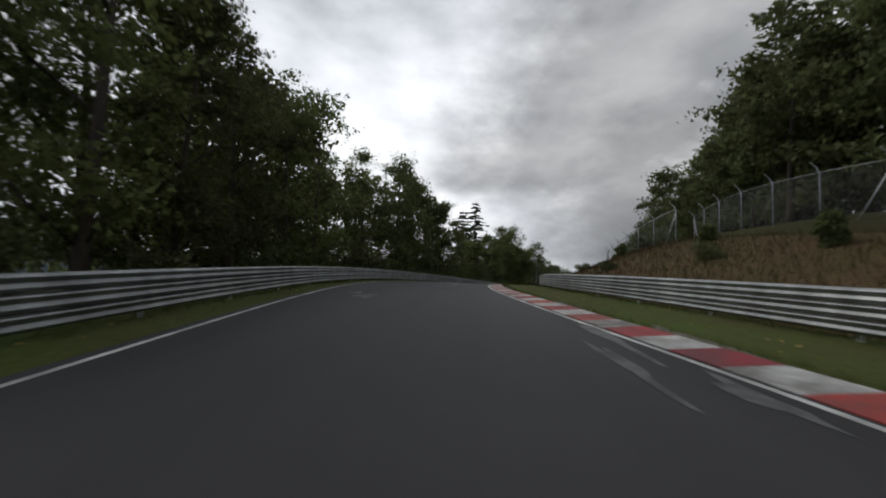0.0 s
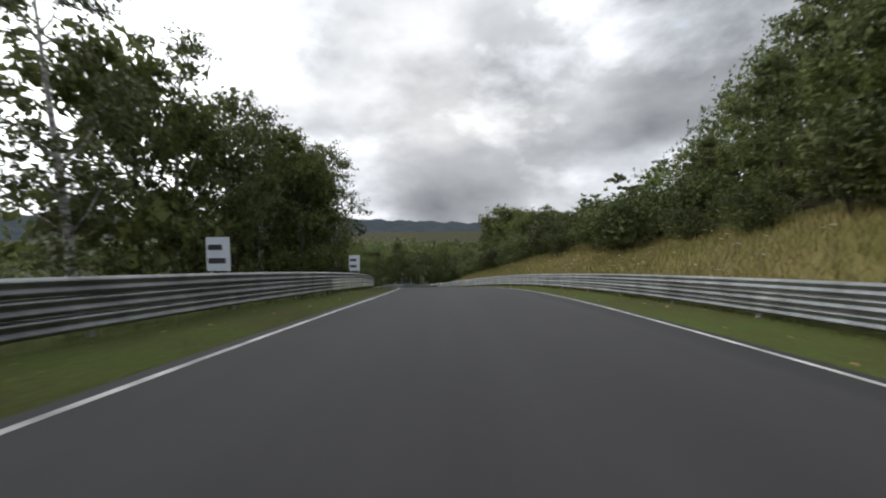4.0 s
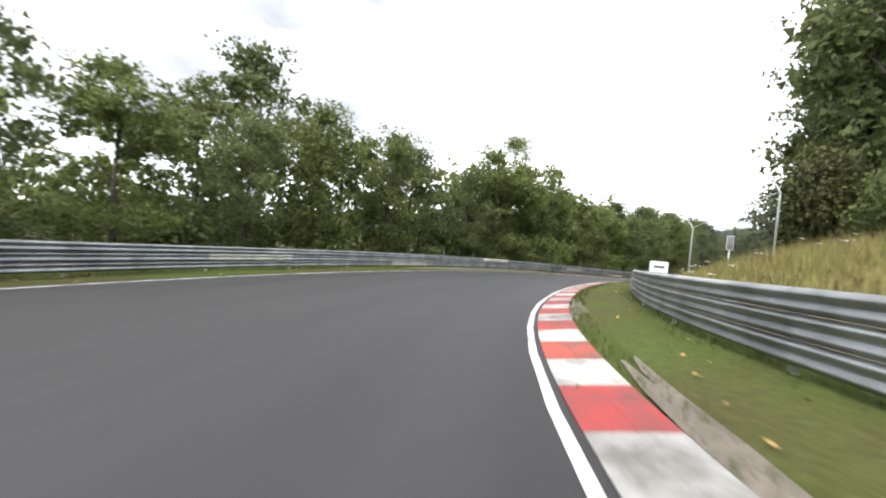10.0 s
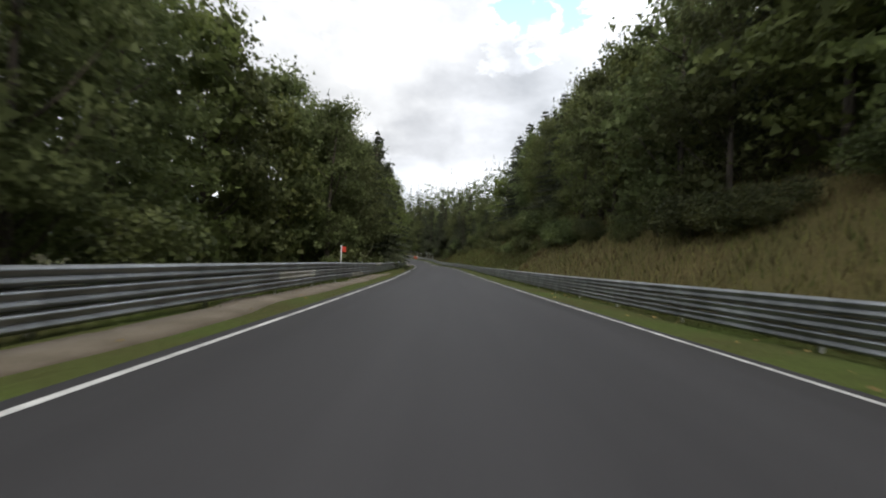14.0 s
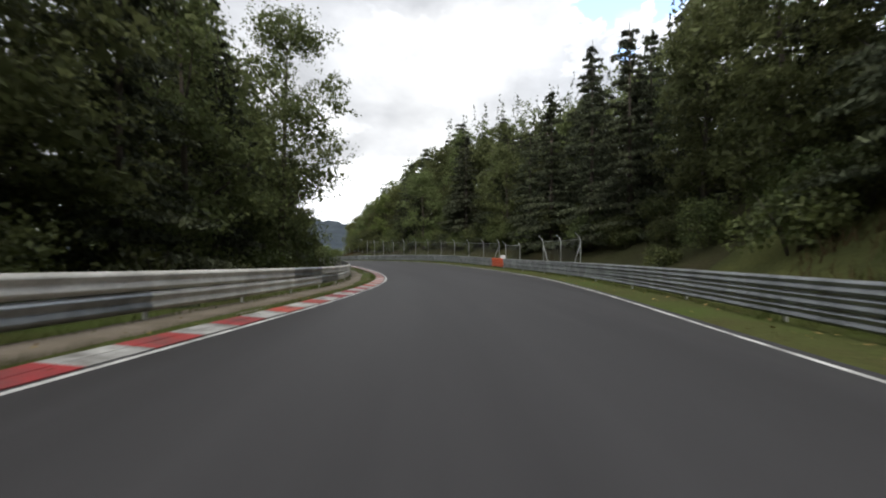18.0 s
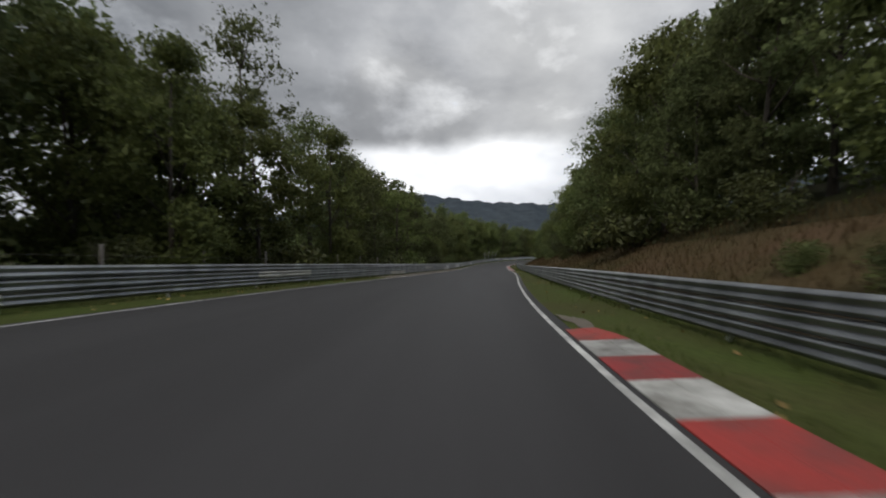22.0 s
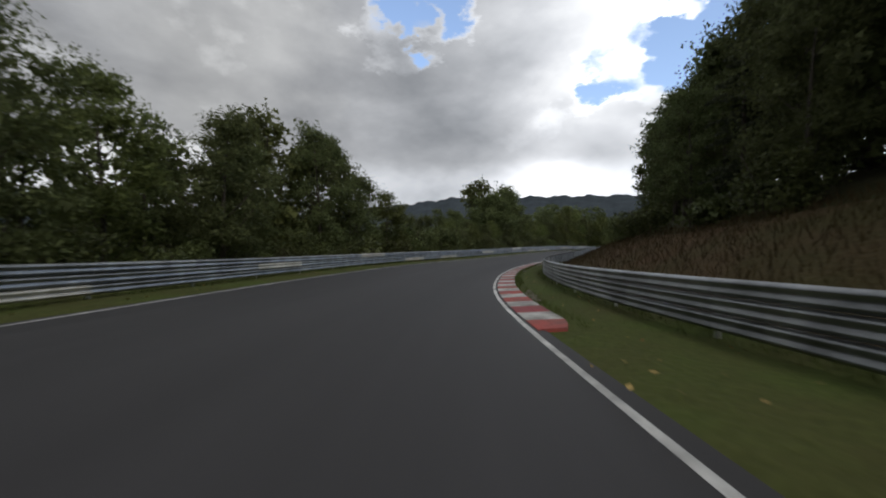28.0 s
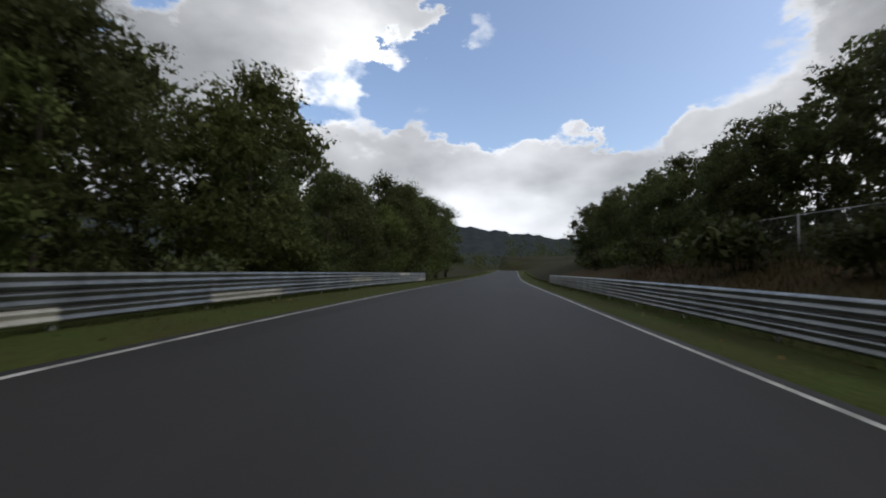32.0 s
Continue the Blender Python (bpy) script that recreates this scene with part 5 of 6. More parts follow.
wood("right", 22.5, 25.6, 7.5, 4, 6.0, [O, O, M])
wood("right", 25.6, 26.3, 9.5, 4, 5.5, [O, O, M])
wood("right", 26.2, 28.2, 8.0, 4, 5.5, [O, O, F])
wood("right", 28.2, 29.6, 9.0, 4, 5.5, [O, O, F])
wood("right", 29.6, 31.0, 10.0, 3, 6.0, [O])
wood("right", 31.0, 36.0, 11.0, 3, 6.0, [O])
wood("right", 15.6, 34.0, 6.0, 1, 5.0, [U])
wood("right", 0.0, 4.2, 4.0, 2, 9.0, [U], 3.0, most=1.2)
# woods over the land further off
rw = np.random.default_rng(31)
wx, wy = rw.uniform(LX.min() - 450, LX.max() + 450, 6500), rw.uniform(LY.min() - 450, LY.max() + 450, 6500)
wz, ws, wd = land(wx, wy)
w_edge = np.clip(np.maximum.reduce([LX.min() - 130 - wx, wx - LX.max() - 130, LY.min() - 130 - wy, wy - LY.max() - 130]) / 300, 0, 1)
wz = wz * (1 - w_edge) + (LZ.mean() - 14) * w_edge
keep = (wd > val(RL, ws) + 23) | (wd < val(RR, ws) - 34)
past = (ws <= 1) | (ws >= S[-1] - 2)
keep &= ~past | (np.hypot(wx - val(LX, ws), wy - val(LY, ws)) > 70)
FAR_WOODS = np.stack([wx, wy, wz], -1)[keep]

rf = np.random.default_rng(99)
lumps = {}
for x, y, z, sc, k in FAR_CROWNS:
    if k == "spruce":
        f = rf.uniform(0, 1, 170) ** 1.4
        a = rf.uniform(0, 6.28, 170)
        q = 2.9 * (1 - f) * np.sqrt(rf.uniform(0.1, 1, 170))
        c = np.stack([q * np.cos(a), q * np.sin(a), 1 + 14.5 * f], -1)
    else:
        _, c = crown_points(rf, 13.5, 9.5, 0.8, 26, 1100, 0)
    lumps.setdefault(NEEDLE if k == "spruce" else (BRIGHT_LEAF if k == "maple" else OAK_LEAF), []).append(c * sc + np.array([x, y, z]))
near_by = np.abs(wd[keep]) < 95
for q, close, qs, qd in zip(FAR_WOODS, near_by, ws[keep], wd[keep]):
    if close:
        _, c = crown_points(rf, 13.5, 12, 0.3, 26, 520, 0)
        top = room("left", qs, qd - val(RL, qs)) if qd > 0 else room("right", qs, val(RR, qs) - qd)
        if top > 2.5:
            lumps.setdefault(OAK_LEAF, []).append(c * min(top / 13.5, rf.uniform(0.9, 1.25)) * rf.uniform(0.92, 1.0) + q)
    else:
        _, c = crown_points(rf, 14, 13, 0.0, 10, 60, 0)
        lumps.setdefault("far", []).append(c * rf.uniform(0.7, 1.1) + q)
far_cs = np.concatenate(lumps.pop("far"))
tagged(new("woods", quads_mesh("woods", leaf_polys(far_cs, 2.6, rf, 0.3, 0.0, 0.42, 3), OAK_LEAF)), "distant treetops over the hills", "woods", kind="stuff")
for mat, cs in lumps.items():
    ob = new("woods", quads_mesh("woods", leaf_polys(np.concatenate(cs), 0.44, rf, 0.6, 0.0, 0.42, 3), mat))
    tagged(ob, "dense woodland behind the first rows of trees", "woods", kind="stuff")

# ---- far hills ----
HILL_AZ = [-180, -178, -176, -174, -171, -165, -157, -143, -134, -124, -118, -103, -95, -88, -75, -60, -32, -17, 0, 60, 120, 165, 180]
HILL_EL = [5.0, 6.2, 6.8, 6.6, 6.0, 6.4, 6.6, 6.6, 5.4, 4.2, 3.6, 4.2, 5.2, 6.0, 2.4, 0.9, 0.8, 1.4, 2.0, 3.0, 3.0, 3.0, 5.0]


def ridge(az0, az1, dist, seed, lower=0.0):
    """A rounded wooded hill between two bearings, its crest uneven with treetops."""
    r = np.random.default_rng(seed)
    n, rows = int((az1 - az0) * 3), 12
    verts = []
    cx, cy, cz = 500.0, 30.0, LZ.mean() - 4
    for j in range(rows):
        f = j / (rows - 1)
        for a in np.linspace(az0, az1, n):
            u = min(1, min(a - az0, az1 - a) / 8 + 0.25)
            el = float(np.interp(a if a > -180 else a + 360, HILL_AZ, HILL_EL)) * u - lower + 0.12 * math.sin(a * 1.7 + seed) + 0.06 * math.sin(a * 4.1)
            crest = math.tan(radians(el)) * dist
            rr = dist * (0.6 + 0.4 * f)
            z = -20 + (crest + 20) * math.sin(f * math.pi / 2) ** 1.3 + r.uniform(-3, 3) * f
            verts.append((cx - math.sin(radians(a)) * rr, cy + math.cos(radians(a)) * rr, cz + z))
    ob = new("backdrop_hill", mesh_of("backdrop_hill", verts, grid_faces(rows, n), HAZY_HILL, flat=False))
    return tagged(ob, "distant rounded hill covered with woods, its colour hazed blue-grey", "hill", kind="structure")


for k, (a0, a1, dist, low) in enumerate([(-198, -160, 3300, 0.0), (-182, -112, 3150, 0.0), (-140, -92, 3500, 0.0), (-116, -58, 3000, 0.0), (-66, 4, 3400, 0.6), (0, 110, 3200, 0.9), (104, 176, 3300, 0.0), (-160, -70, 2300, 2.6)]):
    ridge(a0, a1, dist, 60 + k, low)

# ---- fences ----
def bent_post(high, lean):
    """A fence post whose top leans towards the track."""
    return tube("fence_post", [(0, 0, -0.5), (0, 0, high - 0.45), (lean * 0.12, 0, high - 0.2), (lean * 0.42, 0, high + 0.1)], [0.04, 0.04, 0.037, 0.034], POST, 6)


def fence(side, s0, s1, off, high, label, gap=4.0, bent=True, brace=True, bar=False, mat=POST, mesh=True):
    """Wire mesh on steel posts; every post and panel is a part."""
    sg = -1 if side == "left" else 1
    top = tagged(new("wire_fence"), label, "fence", "wire fences")
    n = max(1, round((s1 - s0) / gap))
    ss = np.linspace(s0, s1, n + 1)
    out = np.interp(ss, np.linspace(s0, s1, len(off)), off) if isinstance(off, tuple) else off
    d = (val(RL, ss) + out) if side == "left" else (val(RR, ss) - out)
    p = place(ss, d)
    p[:, 2] = land(p[:, 0], p[:, 1])[0]
    org = Vector(p[0].tolist())
    top.matrix_basis = Matrix.Translation(org)
    post = bent_post(high, sg * -1.0) if bent else tube("fence_post", [(0, 0, -0.5), (0, 0, high)], [0.05, 0.05], mat, 6)
    pts = [Vector(q.tolist()) - org for q in p]
    for i, q in enumerate(pts):
        child("post", post, top, at=Matrix.Translation(q) @ Matrix.Rotation(heading(ss[i]) + (0 if side == "right" else 0), 4, "Z"))
    for i in range(n):
        a, b = pts[i], pts[i + 1]
        h = high - 0.4 if bent else high - 0.05
        ln = (b - a).length
        if not mesh:                                   # a wire or two is all that is left
            child("wire", tube("wire", [a + Vector((0, 0, h - 0.3)), b + Vector((0, 0, h - 0.3))], [0.006] * 2, mat, 4), top)
            continue
        child("mesh_panel", mesh_of("mesh_panel", [a + Vector((0, 0, 0.05)), b + Vector((0, 0, 0.05)), b + Vector((0, 0, h)), a + Vector((0, 0, h))], [(0, 1, 2, 3)], WIRE, [(0, 0), (ln, 0), (ln, h), (0, h)]), top)
        child("top_wire", tube("top_wire", [a + Vector((0, 0, h)), b + Vector((0, 0, h))], [0.02 if bar else 0.012] * 2, POST, 5), top)
    if brace:
        for i, j in ((0, 1), (n, n - 1)):
            foot = pts[i].lerp(pts[j], 0.45)
            child("brace", tube("brace", [pts[i] + Vector((0, 0, high - 0.7)), foot + Vector((0, 0, -0.1))], [0.035, 0.035], POST, 6), top)
            away = (pts[i] - pts[j]).normalized() * 0.16
            for k in range(6):                         # wire holders up the end post
                q = pts[i] + Vector((0, 0, 0.5 + k * (high - 1.1) / 5))
                child("wire_holder", tube("wire_holder", [q, q + away], [0.012, 0.012], POST, 4), top)
    return top


MESH = "grey wire mesh fence on steel posts with bent tops"
fence("right", 18, 42, (11.5, 13.5), 2.9, MESH)
fence("right", 33, 57, (9.5, 7.1), 2.9, "wire mesh fence with a pale top bar on the heath bank", bar=True)
fence("right", 59, 107, (7.0, 5.8, 7.0), 2.9, MESH)
fence("right", 109.5, 125, (6.2, 7.3), 2.9, "wire mesh fence with a pale top bar on the heath bank", bar=True, brace=False)
fence("right", ORANGE_S - 10, ORANGE_S - 4, 2.4, 3.0, MESH, gap=3.0)
fence("right", ORANGE_S - 0.2, ORANGE_S + 2.8, 2.0, 2.7, "wire mesh gate frame with pale top bar behind orange rail", gap=3.0, bar=True, brace=False)
fence("right", ORANGE_S + 6, 608, (3.0, 3.6, 4.6, 7.2), 3.0, MESH)
fence("right", 611, 618, (6.5, 5.0), 2.6, "wire mesh fence with a pale top bar beside the marker", bar=True, brace=False)
fence("left", CAGE_S - 6.0, CAGE_S - 2.0, 2.6, 2.8, "wire mesh panel between two posts behind the rail", gap=4.0, bent=False, brace=False)
fence("left", PATCH_S + 26, PATCH_S + 36, 2.4, 3.2, "short wire mesh fence behind the rail", gap=3.3)
fence("right", 287.5, 293.5, (4.6, 2.2), 3.1, "short wire mesh fence with a top bar on the bank", gap=6.0, bar=True, brace=False)
fence("right", mk(30.6), mk(34), 8.0, 1.7, "wire mesh fence with a pale top bar above the heath bank", gap=5.0, bent=False, brace=False, bar=True)
fence("right", 740, 746, (5.2, 3.7), 2.6, "short wire mesh fence with a pale top bar on the bank", gap=3.0, bar=True, brace=False)
fence("left", mk(11.0) + 4, mk(12.6), 2.0, 1.7, "old low fence of grey posts behind the rail", gap=4.0, bent=False, brace=False, mat=OLD_WOOD, mesh=False)
fence("left", mk(21.6), mk(23.4), 2.2, 1.6, "old low fence of grey posts behind the rail", gap=4.0, bent=False, brace=False, mat=OLD_WOOD, mesh=False)

# ---- signs, flag and boxes ----
def bars(parent, wide, high, z0, rows, y, mat):
    """Plain bars that stand for writing too small to read."""
    r = np.random.default_rng(int(wide * 100 + rows))
    for k in range(rows):
        w = wide * r.uniform(0.45, 0.85)
        child("text_bar", box("text_bar", (w, 0.012, high / rows * 0.4), mat, 0, (-(wide * 0.92 - w) / 2, y, z0 + high * (k + 0.5) / rows)), parent)


def sign(name, side, s, off, wide, high, low, label, rows, dark_top=0.0):
    """A board on two posts, facing the oncoming drive."""
    d = val(RL, s) + off if side == "left" else val(RR, s) - off
    p = place(s, d)
    z = height(p[0], p[1])
    zr = float(place(s, val(RL, s) if side == "left" else val(RR, s))[2])
    top = tagged(new(name), label, "sign", "trackside signs")
    top.matrix_basis = Matrix.Translation((p[0], p[1], z)) @ Matrix.Rotation(heading(s), 4, "Z")
    lo = zr + low - z
    for sx in (-0.36, 0.36):
        child("post", tube("post", [(sx * wide, 0.05, -0.4), (sx * wide, 0.05, lo + high)], [0.03, 0.03], POST, 6), top)
    child("board", box("board", (wide, 0.03, high), SIGN_WHITE, 0.006, (0, 0, lo + high / 2)), top)
    if dark_top:
        child("header_board", box("header_board", (wide * 0.8, 0.03, dark_top), SIGN_DARK, 0.006, (wide * 0.1, 0, lo + high + 0.06 + dark_top / 2)), top, "dark board with pale lettering bars")
        bars(top, wide * 0.6, dark_top * 0.5, lo + high + 0.06 + dark_top * 0.2, 1, -0.02, SIGN_WHITE)
    bars(top, wide * 0.9, high * 0.8, lo + high * 0.1, rows, -0.02, SIGN_DARK)
    return top


sign("advertising_board", "left", BOARD_S, BOARD_D - val(RL, BOARD_S), 2.3, 1.0, 1.0, "white advertising board with a dark header on posts behind the rail", 4, 0.8)
sign("trackside_sign", "left", SIGN_A_S, max(0.5, SIGN_A_D - val(RL, SIGN_A_S)), 0.8, 1.15, 1.05, "white trackside sign with a small dark mark", 2)
sign("trackside_sign", "left", SIGN_B_S, 0.9, 0.75, 1.1, 1.3, "white square trackside sign with a dark mark", 2)


def marshal_box(side, s, off, label, low=0.95):
    d = val(RL, s) + off if side == "left" else val(RR, s) - off
    p = place(s, d, 0)
    z = height(p[0], p[1])
    top = tagged(new("marker_box"), label, "marker box", "marker boxes")
    top.matrix_basis = Matrix.Translation((p[0], p[1], z)) @ Matrix.Rotation(heading(s), 4, "Z")
    up = float(p[2]) + low - z
    child("post", tube("post", [(0, 0, -0.3), (0, 0, up)], [0.035, 0.035], POST, 6), top)
    child("plate", box("plate", (0.5, 0.12, 0.34), SIGN_WHITE, 0.015, (0, 0, up + 0.17)), top, "white plate")
    child("text_bar", box("text_bar", (0.3, 0.01, 0.07), SIGN_DARK, 0, (0, -0.065, up + 0.18)), top)
    return top


WB = "small white marker box on a post behind the rail"
marshal_box("right", mk(1) + 22, 0.5, WB)
marshal_box("right", mk(3) + 17, 0.5, WB)
marshal_box("left", CAGE_S - 12.5, 0.5, WB, 1.3)
marshal_box("right", mk(10) + 14, 0.5, WB)
marshal_box("right", ORANGE_S + 0.6, 0.5, WB)
marshal_box("right", SIGN_R_S, 0.4, WB)
marshal_box("right", 742, 2.2, WB)
marshal_box("right", mk(31) + 20, 0.6, WB)

# a notice on the fence, a leaning marker post and two grey switch cabinets
def on_bank(s, out):
    q = place(s, val(RR, s) - out)
    return Matrix.Translation((q[0], q[1], height(q[0], q[1]))) @ Matrix.Rotation(heading(s), 4, "Z")


notice = tagged(new("notice_board"), "small white notice with dark writing on a wire fence", "sign", "trackside signs")
notice.matrix_basis = on_bank(115.8, 7.2)
child("post", tube("post", [(0, 0.06, -0.3), (0, 0.06, 1.9)], [0.03, 0.03], POST, 6), notice)
child("board", box("board", (0.6, 0.02, 0.5), SIGN_WHITE, 0.005, (0, 0, 1.6)), notice)
bars(notice, 0.5, 0.3, 1.45, 2, -0.015, SIGN_DARK)
stake = tagged(new("marker_post"), "white wooden marker post leaning behind the rail", "marker post")
stake.matrix_basis = on_bank(mk(3) + 17, 0.9) @ Matrix.Rotation(radians(-16), 4, "Y")
child("post", box("post", (0.12, 0.05, 1.7), SIGN_WHITE, 0.008, (0, 0, 0.75)), stake)


def cabinet(s, out):
    """A grey switch cabinet on a post."""
    top = tagged(new("switch_cabinet"), "grey switch cabinet on a post on the bank", "cabinet", "switch cabinets")
    top.matrix_basis = on_bank(s, out)
    child("post", tube("post", [(0, 0, -0.4), (0, 0, 1.1)], [0.05, 0.05], POST, 8), top)
    child("housing", box("housing", (0.34, 0.22, 0.8), POST, 0.02, (0, 0, 1.4)), top)
    child("door", box("door", (0.28, 0.02, 0.7), STEEL, 0.005, (0, -0.115, 1.4)), top)
    child("roof", box("roof", (0.4, 0.28, 0.04), POST, 0.01, (0, 0, 1.82)), top)


cabinet(297.5, 4.0)
cabinet(120.5, 6.4)

# flag on a white pole
pf = place(FLAG_S, max(FLAG_D, val(RL, FLAG_S) + 0.4))
flag = tagged(new("flag_pole"), "white pole with a small red flag behind the rail", "flag")
zf = height(pf[0], pf[1])
flag.matrix_basis = Matrix.Translation((pf[0], pf[1], zf)) @ Matrix.Rotation(heading(FLAG_S), 4, "Z")
hf = float(pf[2]) + 2.25 - zf
child("pole", tube("pole", [(0, 0, -0.4), (0, 0, hf)], [0.04, 0.03], SIGN_WHITE, 8), flag)
fl = [(0.02 + 0.34 * u, 0.05 * math.sin(u * 5) * u, hf - 0.05 - 0.42 * v - 0.05 * u) for v in (0, 0.5, 1) for u in (0, 0.33, 0.66, 1)]
child("flag_cloth", mesh_of("flag_cloth", fl, grid_faces(3, 4), FLAG_RED, flat=False), flag, "red cloth")

# ---- worn strips beside the asphalt ----
def strip(name, side, t0, t1, a, b, mat, label, h=0.03, rail_side=False):
    s = np.arange(mk(t0), mk(t1), 2.0)
    e, sg = (RL if rail_side else EL, 1) if side == "left" else (RR if rail_side else ER, -1)
    w = 0.16 * np.sin(s * 0.37) + 0.14 * np.sin(s * 0.9) + 0.10 * np.sin(s * 1.7)
    if mat is CONCRETE:
        w = 0 * s
    lo, hi = val(e, s) + sg * (a + w * 0.5), val(e, s) + sg * (b + w)
    f = np.clip(np.minimum(s - s[0], s[-1] - s) / 6, 0.05, 1)
    hi = lo + (hi - lo) * f
    prof = [(lo, 0 * s - 0.12), (lo, h + 0 * s), (lo * 0.5 + hi * 0.5, h + 0.012 + 0 * s), (hi, h + 0 * s), (hi, 0 * s - 0.12)]
    if sg < 0:
        prof = prof[::-1]
    ob = new(name, ribbon(name, s, prof[::-1], mat, False))
    return tagged(ob, label, "verge", kind="structure")


apron = strip("concrete_apron", "left", 22.9, 24.36, 0.12, 1.25, EARTH, "worn brownish concrete slab apron beside the edge line", 0.012)
strip("concrete_gutter", "left", 4.9, 7.3, 0.36, 0.5, CONCRETE, "narrow concrete gutter beside the edge line", 0.012)
strip("bare_earth", "left", 11.0, 13.6, 1.1, 2.3, EARTH, "worn brown earth between kerb and rail", 0.05)
strip("gravel_strip", "left", 13.4, 15.2, -1.1, -0.1, SAND, "sandy strip along the foot of the rail", 0.055, True)
strip("gravel_strip", "left", 16.4, 21.0, -1.0, 0.2, SAND, "sandy strip along the foot of the rail", 0.055, True)
strip("bare_earth", "right", 16.2, 17.8, 0.12, 0.6, SOIL, "bare brown earth beside the edge line", 0.035)

# ---- grass blades ----
def blades(name, s0, s1, n, d_of, mat, high, seed, label, drape=False):
    r = np.random.default_rng(seed)
    s = r.uniform(s0, s1, n)
    d = d_of(s, r.uniform(0, 1, n))
    p = place(s, d)
    if drape:
        p[:, 2] = land(p[:, 0], p[:, 1])[0]
    a, k = r.uniform(0, 6.28, n), high * r.uniform(0.5, 1.4, n)
    u = np.stack([np.cos(a), np.sin(a), 0 * a], -1) * (0.045 * k)[:, None]
    tip = np.stack([r.normal(0, 0.3, n) * k, r.normal(0, 0.3, n) * k, k], -1)
    ob = new(name, quads_mesh(name, np.stack([p - u, p + u, p + tip], 1), mat))
    return tagged(ob, label, "grass", kind="stuff")


def between(lo, hi, f):
    return lambda s, u: lo(s) * (1 - u ** f) + hi(s) * u ** f


blades("verge_grass", -10, END, 90000, between(lambda s: val(EL, s) + 0.25, lambda s: val(RL, s) + 1.5, 0.7), BLADE, 0.08, 3, "short grass blades on the verge")
blades("verge_grass", -10, END, 90000, between(lambda s: val(ER, s) - 0.35, lambda s: val(RR, s) - 0.8, 0.7), BLADE, 0.08, 4, "short grass blades on the verge")
for side, e, sg, seed in (("left", RL, -1, 21), ("right", RR, 1, 22)):      # uncut tufts at the foot of the rails
    blades("grass_tufts", -10, END, 50000, lambda s, u: val(e, s) + sg * (0.55 * u ** 2 - 0.25) + 0.12 * np.sin(s * 2.1), BLADE, 0.2, seed, "uncut grass along the foot of the rail")
for i, (side, a, b, w, first) in enumerate(KERBS):
    e, sg = (EL, 1) if side == "left" else (ER, -1)
    blades("grass_tufts", mk(a), mk(b), int((mk(b) - mk(a)) * 90), lambda s, u: val(e, s) + sg * (w + 0.1 + 0.4 * u), BLADE, 0.13, 30 + i, "ragged grass behind the kerb")
blades("tall_grass", mk(4.3), mk(11.4), 120000, between(lambda s: val(RR, s) - 0.6, lambda s: val(RR, s) - 11, 1.2), STRAW, 0.42, 5, "tall straw-coloured grass on the bank", True)
blades("tall_grass", mk(11.4), mk(15.5), 34000, between(lambda s: val(RR, s) - 0.6, lambda s: val(RR, s) - 12, 1.2), STRAW, 0.4, 16, "tall dry grass on the bank", True)
blades("tall_grass", mk(11.4), mk(15.5), 16000, between(lambda s: val(RR, s) - 0.6, lambda s: val(RR, s) - 12, 1.2), HEATH_BLADE, 0.45, 26, "brown withered weeds on the bank", True)
blades("tall_grass", mk(11.4), mk(15.5), 14000, between(lambda s: val(RR, s) - 0.6, lambda s: val(RR, s) - 12, 1.2), BLADE, 0.4, 6, "green tufts among the dry grass", True)
blades("tall_grass", mk(15.5), mk(18.4), 40000, between(lambda s: val(RR, s) - 0.6, lambda s: val(RR, s) - 20, 1.2), BLADE, 0.5, 27, "tall green grass on the slope", True)
blades("bracken", mk(15.4), mk(18.5), 26000, lambda s, u: val(RR, s) - 1.5 - 20 * u + 0.9 * np.sin(s * 1.3 + 31 * u), HEATH_BLADE, 0.62, 17, "brown bracken tussocks on the slope", True)
blades("tall_grass", 0, mk(4.3), 60000, between(lambda s: val(RR, s) - 0.6, lambda s: val(RR, s) - 9, 1.2), HEATH_BLADE, 0.3, 8, "dry grass and heath on the bank", True)
blades("tall_grass", mk(21.5), mk(33), 96000, between(lambda s: val(RR, s) - 0.6, lambda s: val(RR, s) - 8, 1.2), HEATH_BLADE, 0.34, 9, "dry brown grass on the bank", True)


# ---- paint and patches on the asphalt ----
PALE_PAINT = material("worn_pale_paint", (0.15, 0.15, 0.15), rough=0.8, spread=0.3, scale=2.0, fine=25, bump=0.1, second=(0.055, 0.055, 0.057))


def stroke(points, wide, label):
    """A painted stroke on the road through (s, d) points."""
    q = np.array(points, float)
    n = np.gradient(q, axis=0)
    n = np.stack([-n[:, 1], n[:, 0]], -1)
    n /= np.linalg.norm(n, axis=1)[:, None]
    a, b = q + n * wide / 2, q - n * wide / 2
    pts = np.stack([place(a[:, 0], a[:, 1], 0.006), place(b[:, 0], b[:, 1], 0.006)], 1).reshape(-1, 3)
    ob = new("road_paint", mesh_of("road_paint", pts, grid_faces(len(q), 2), PALE_PAINT))
    return tagged(ob, label, "road marking", kind="structure")


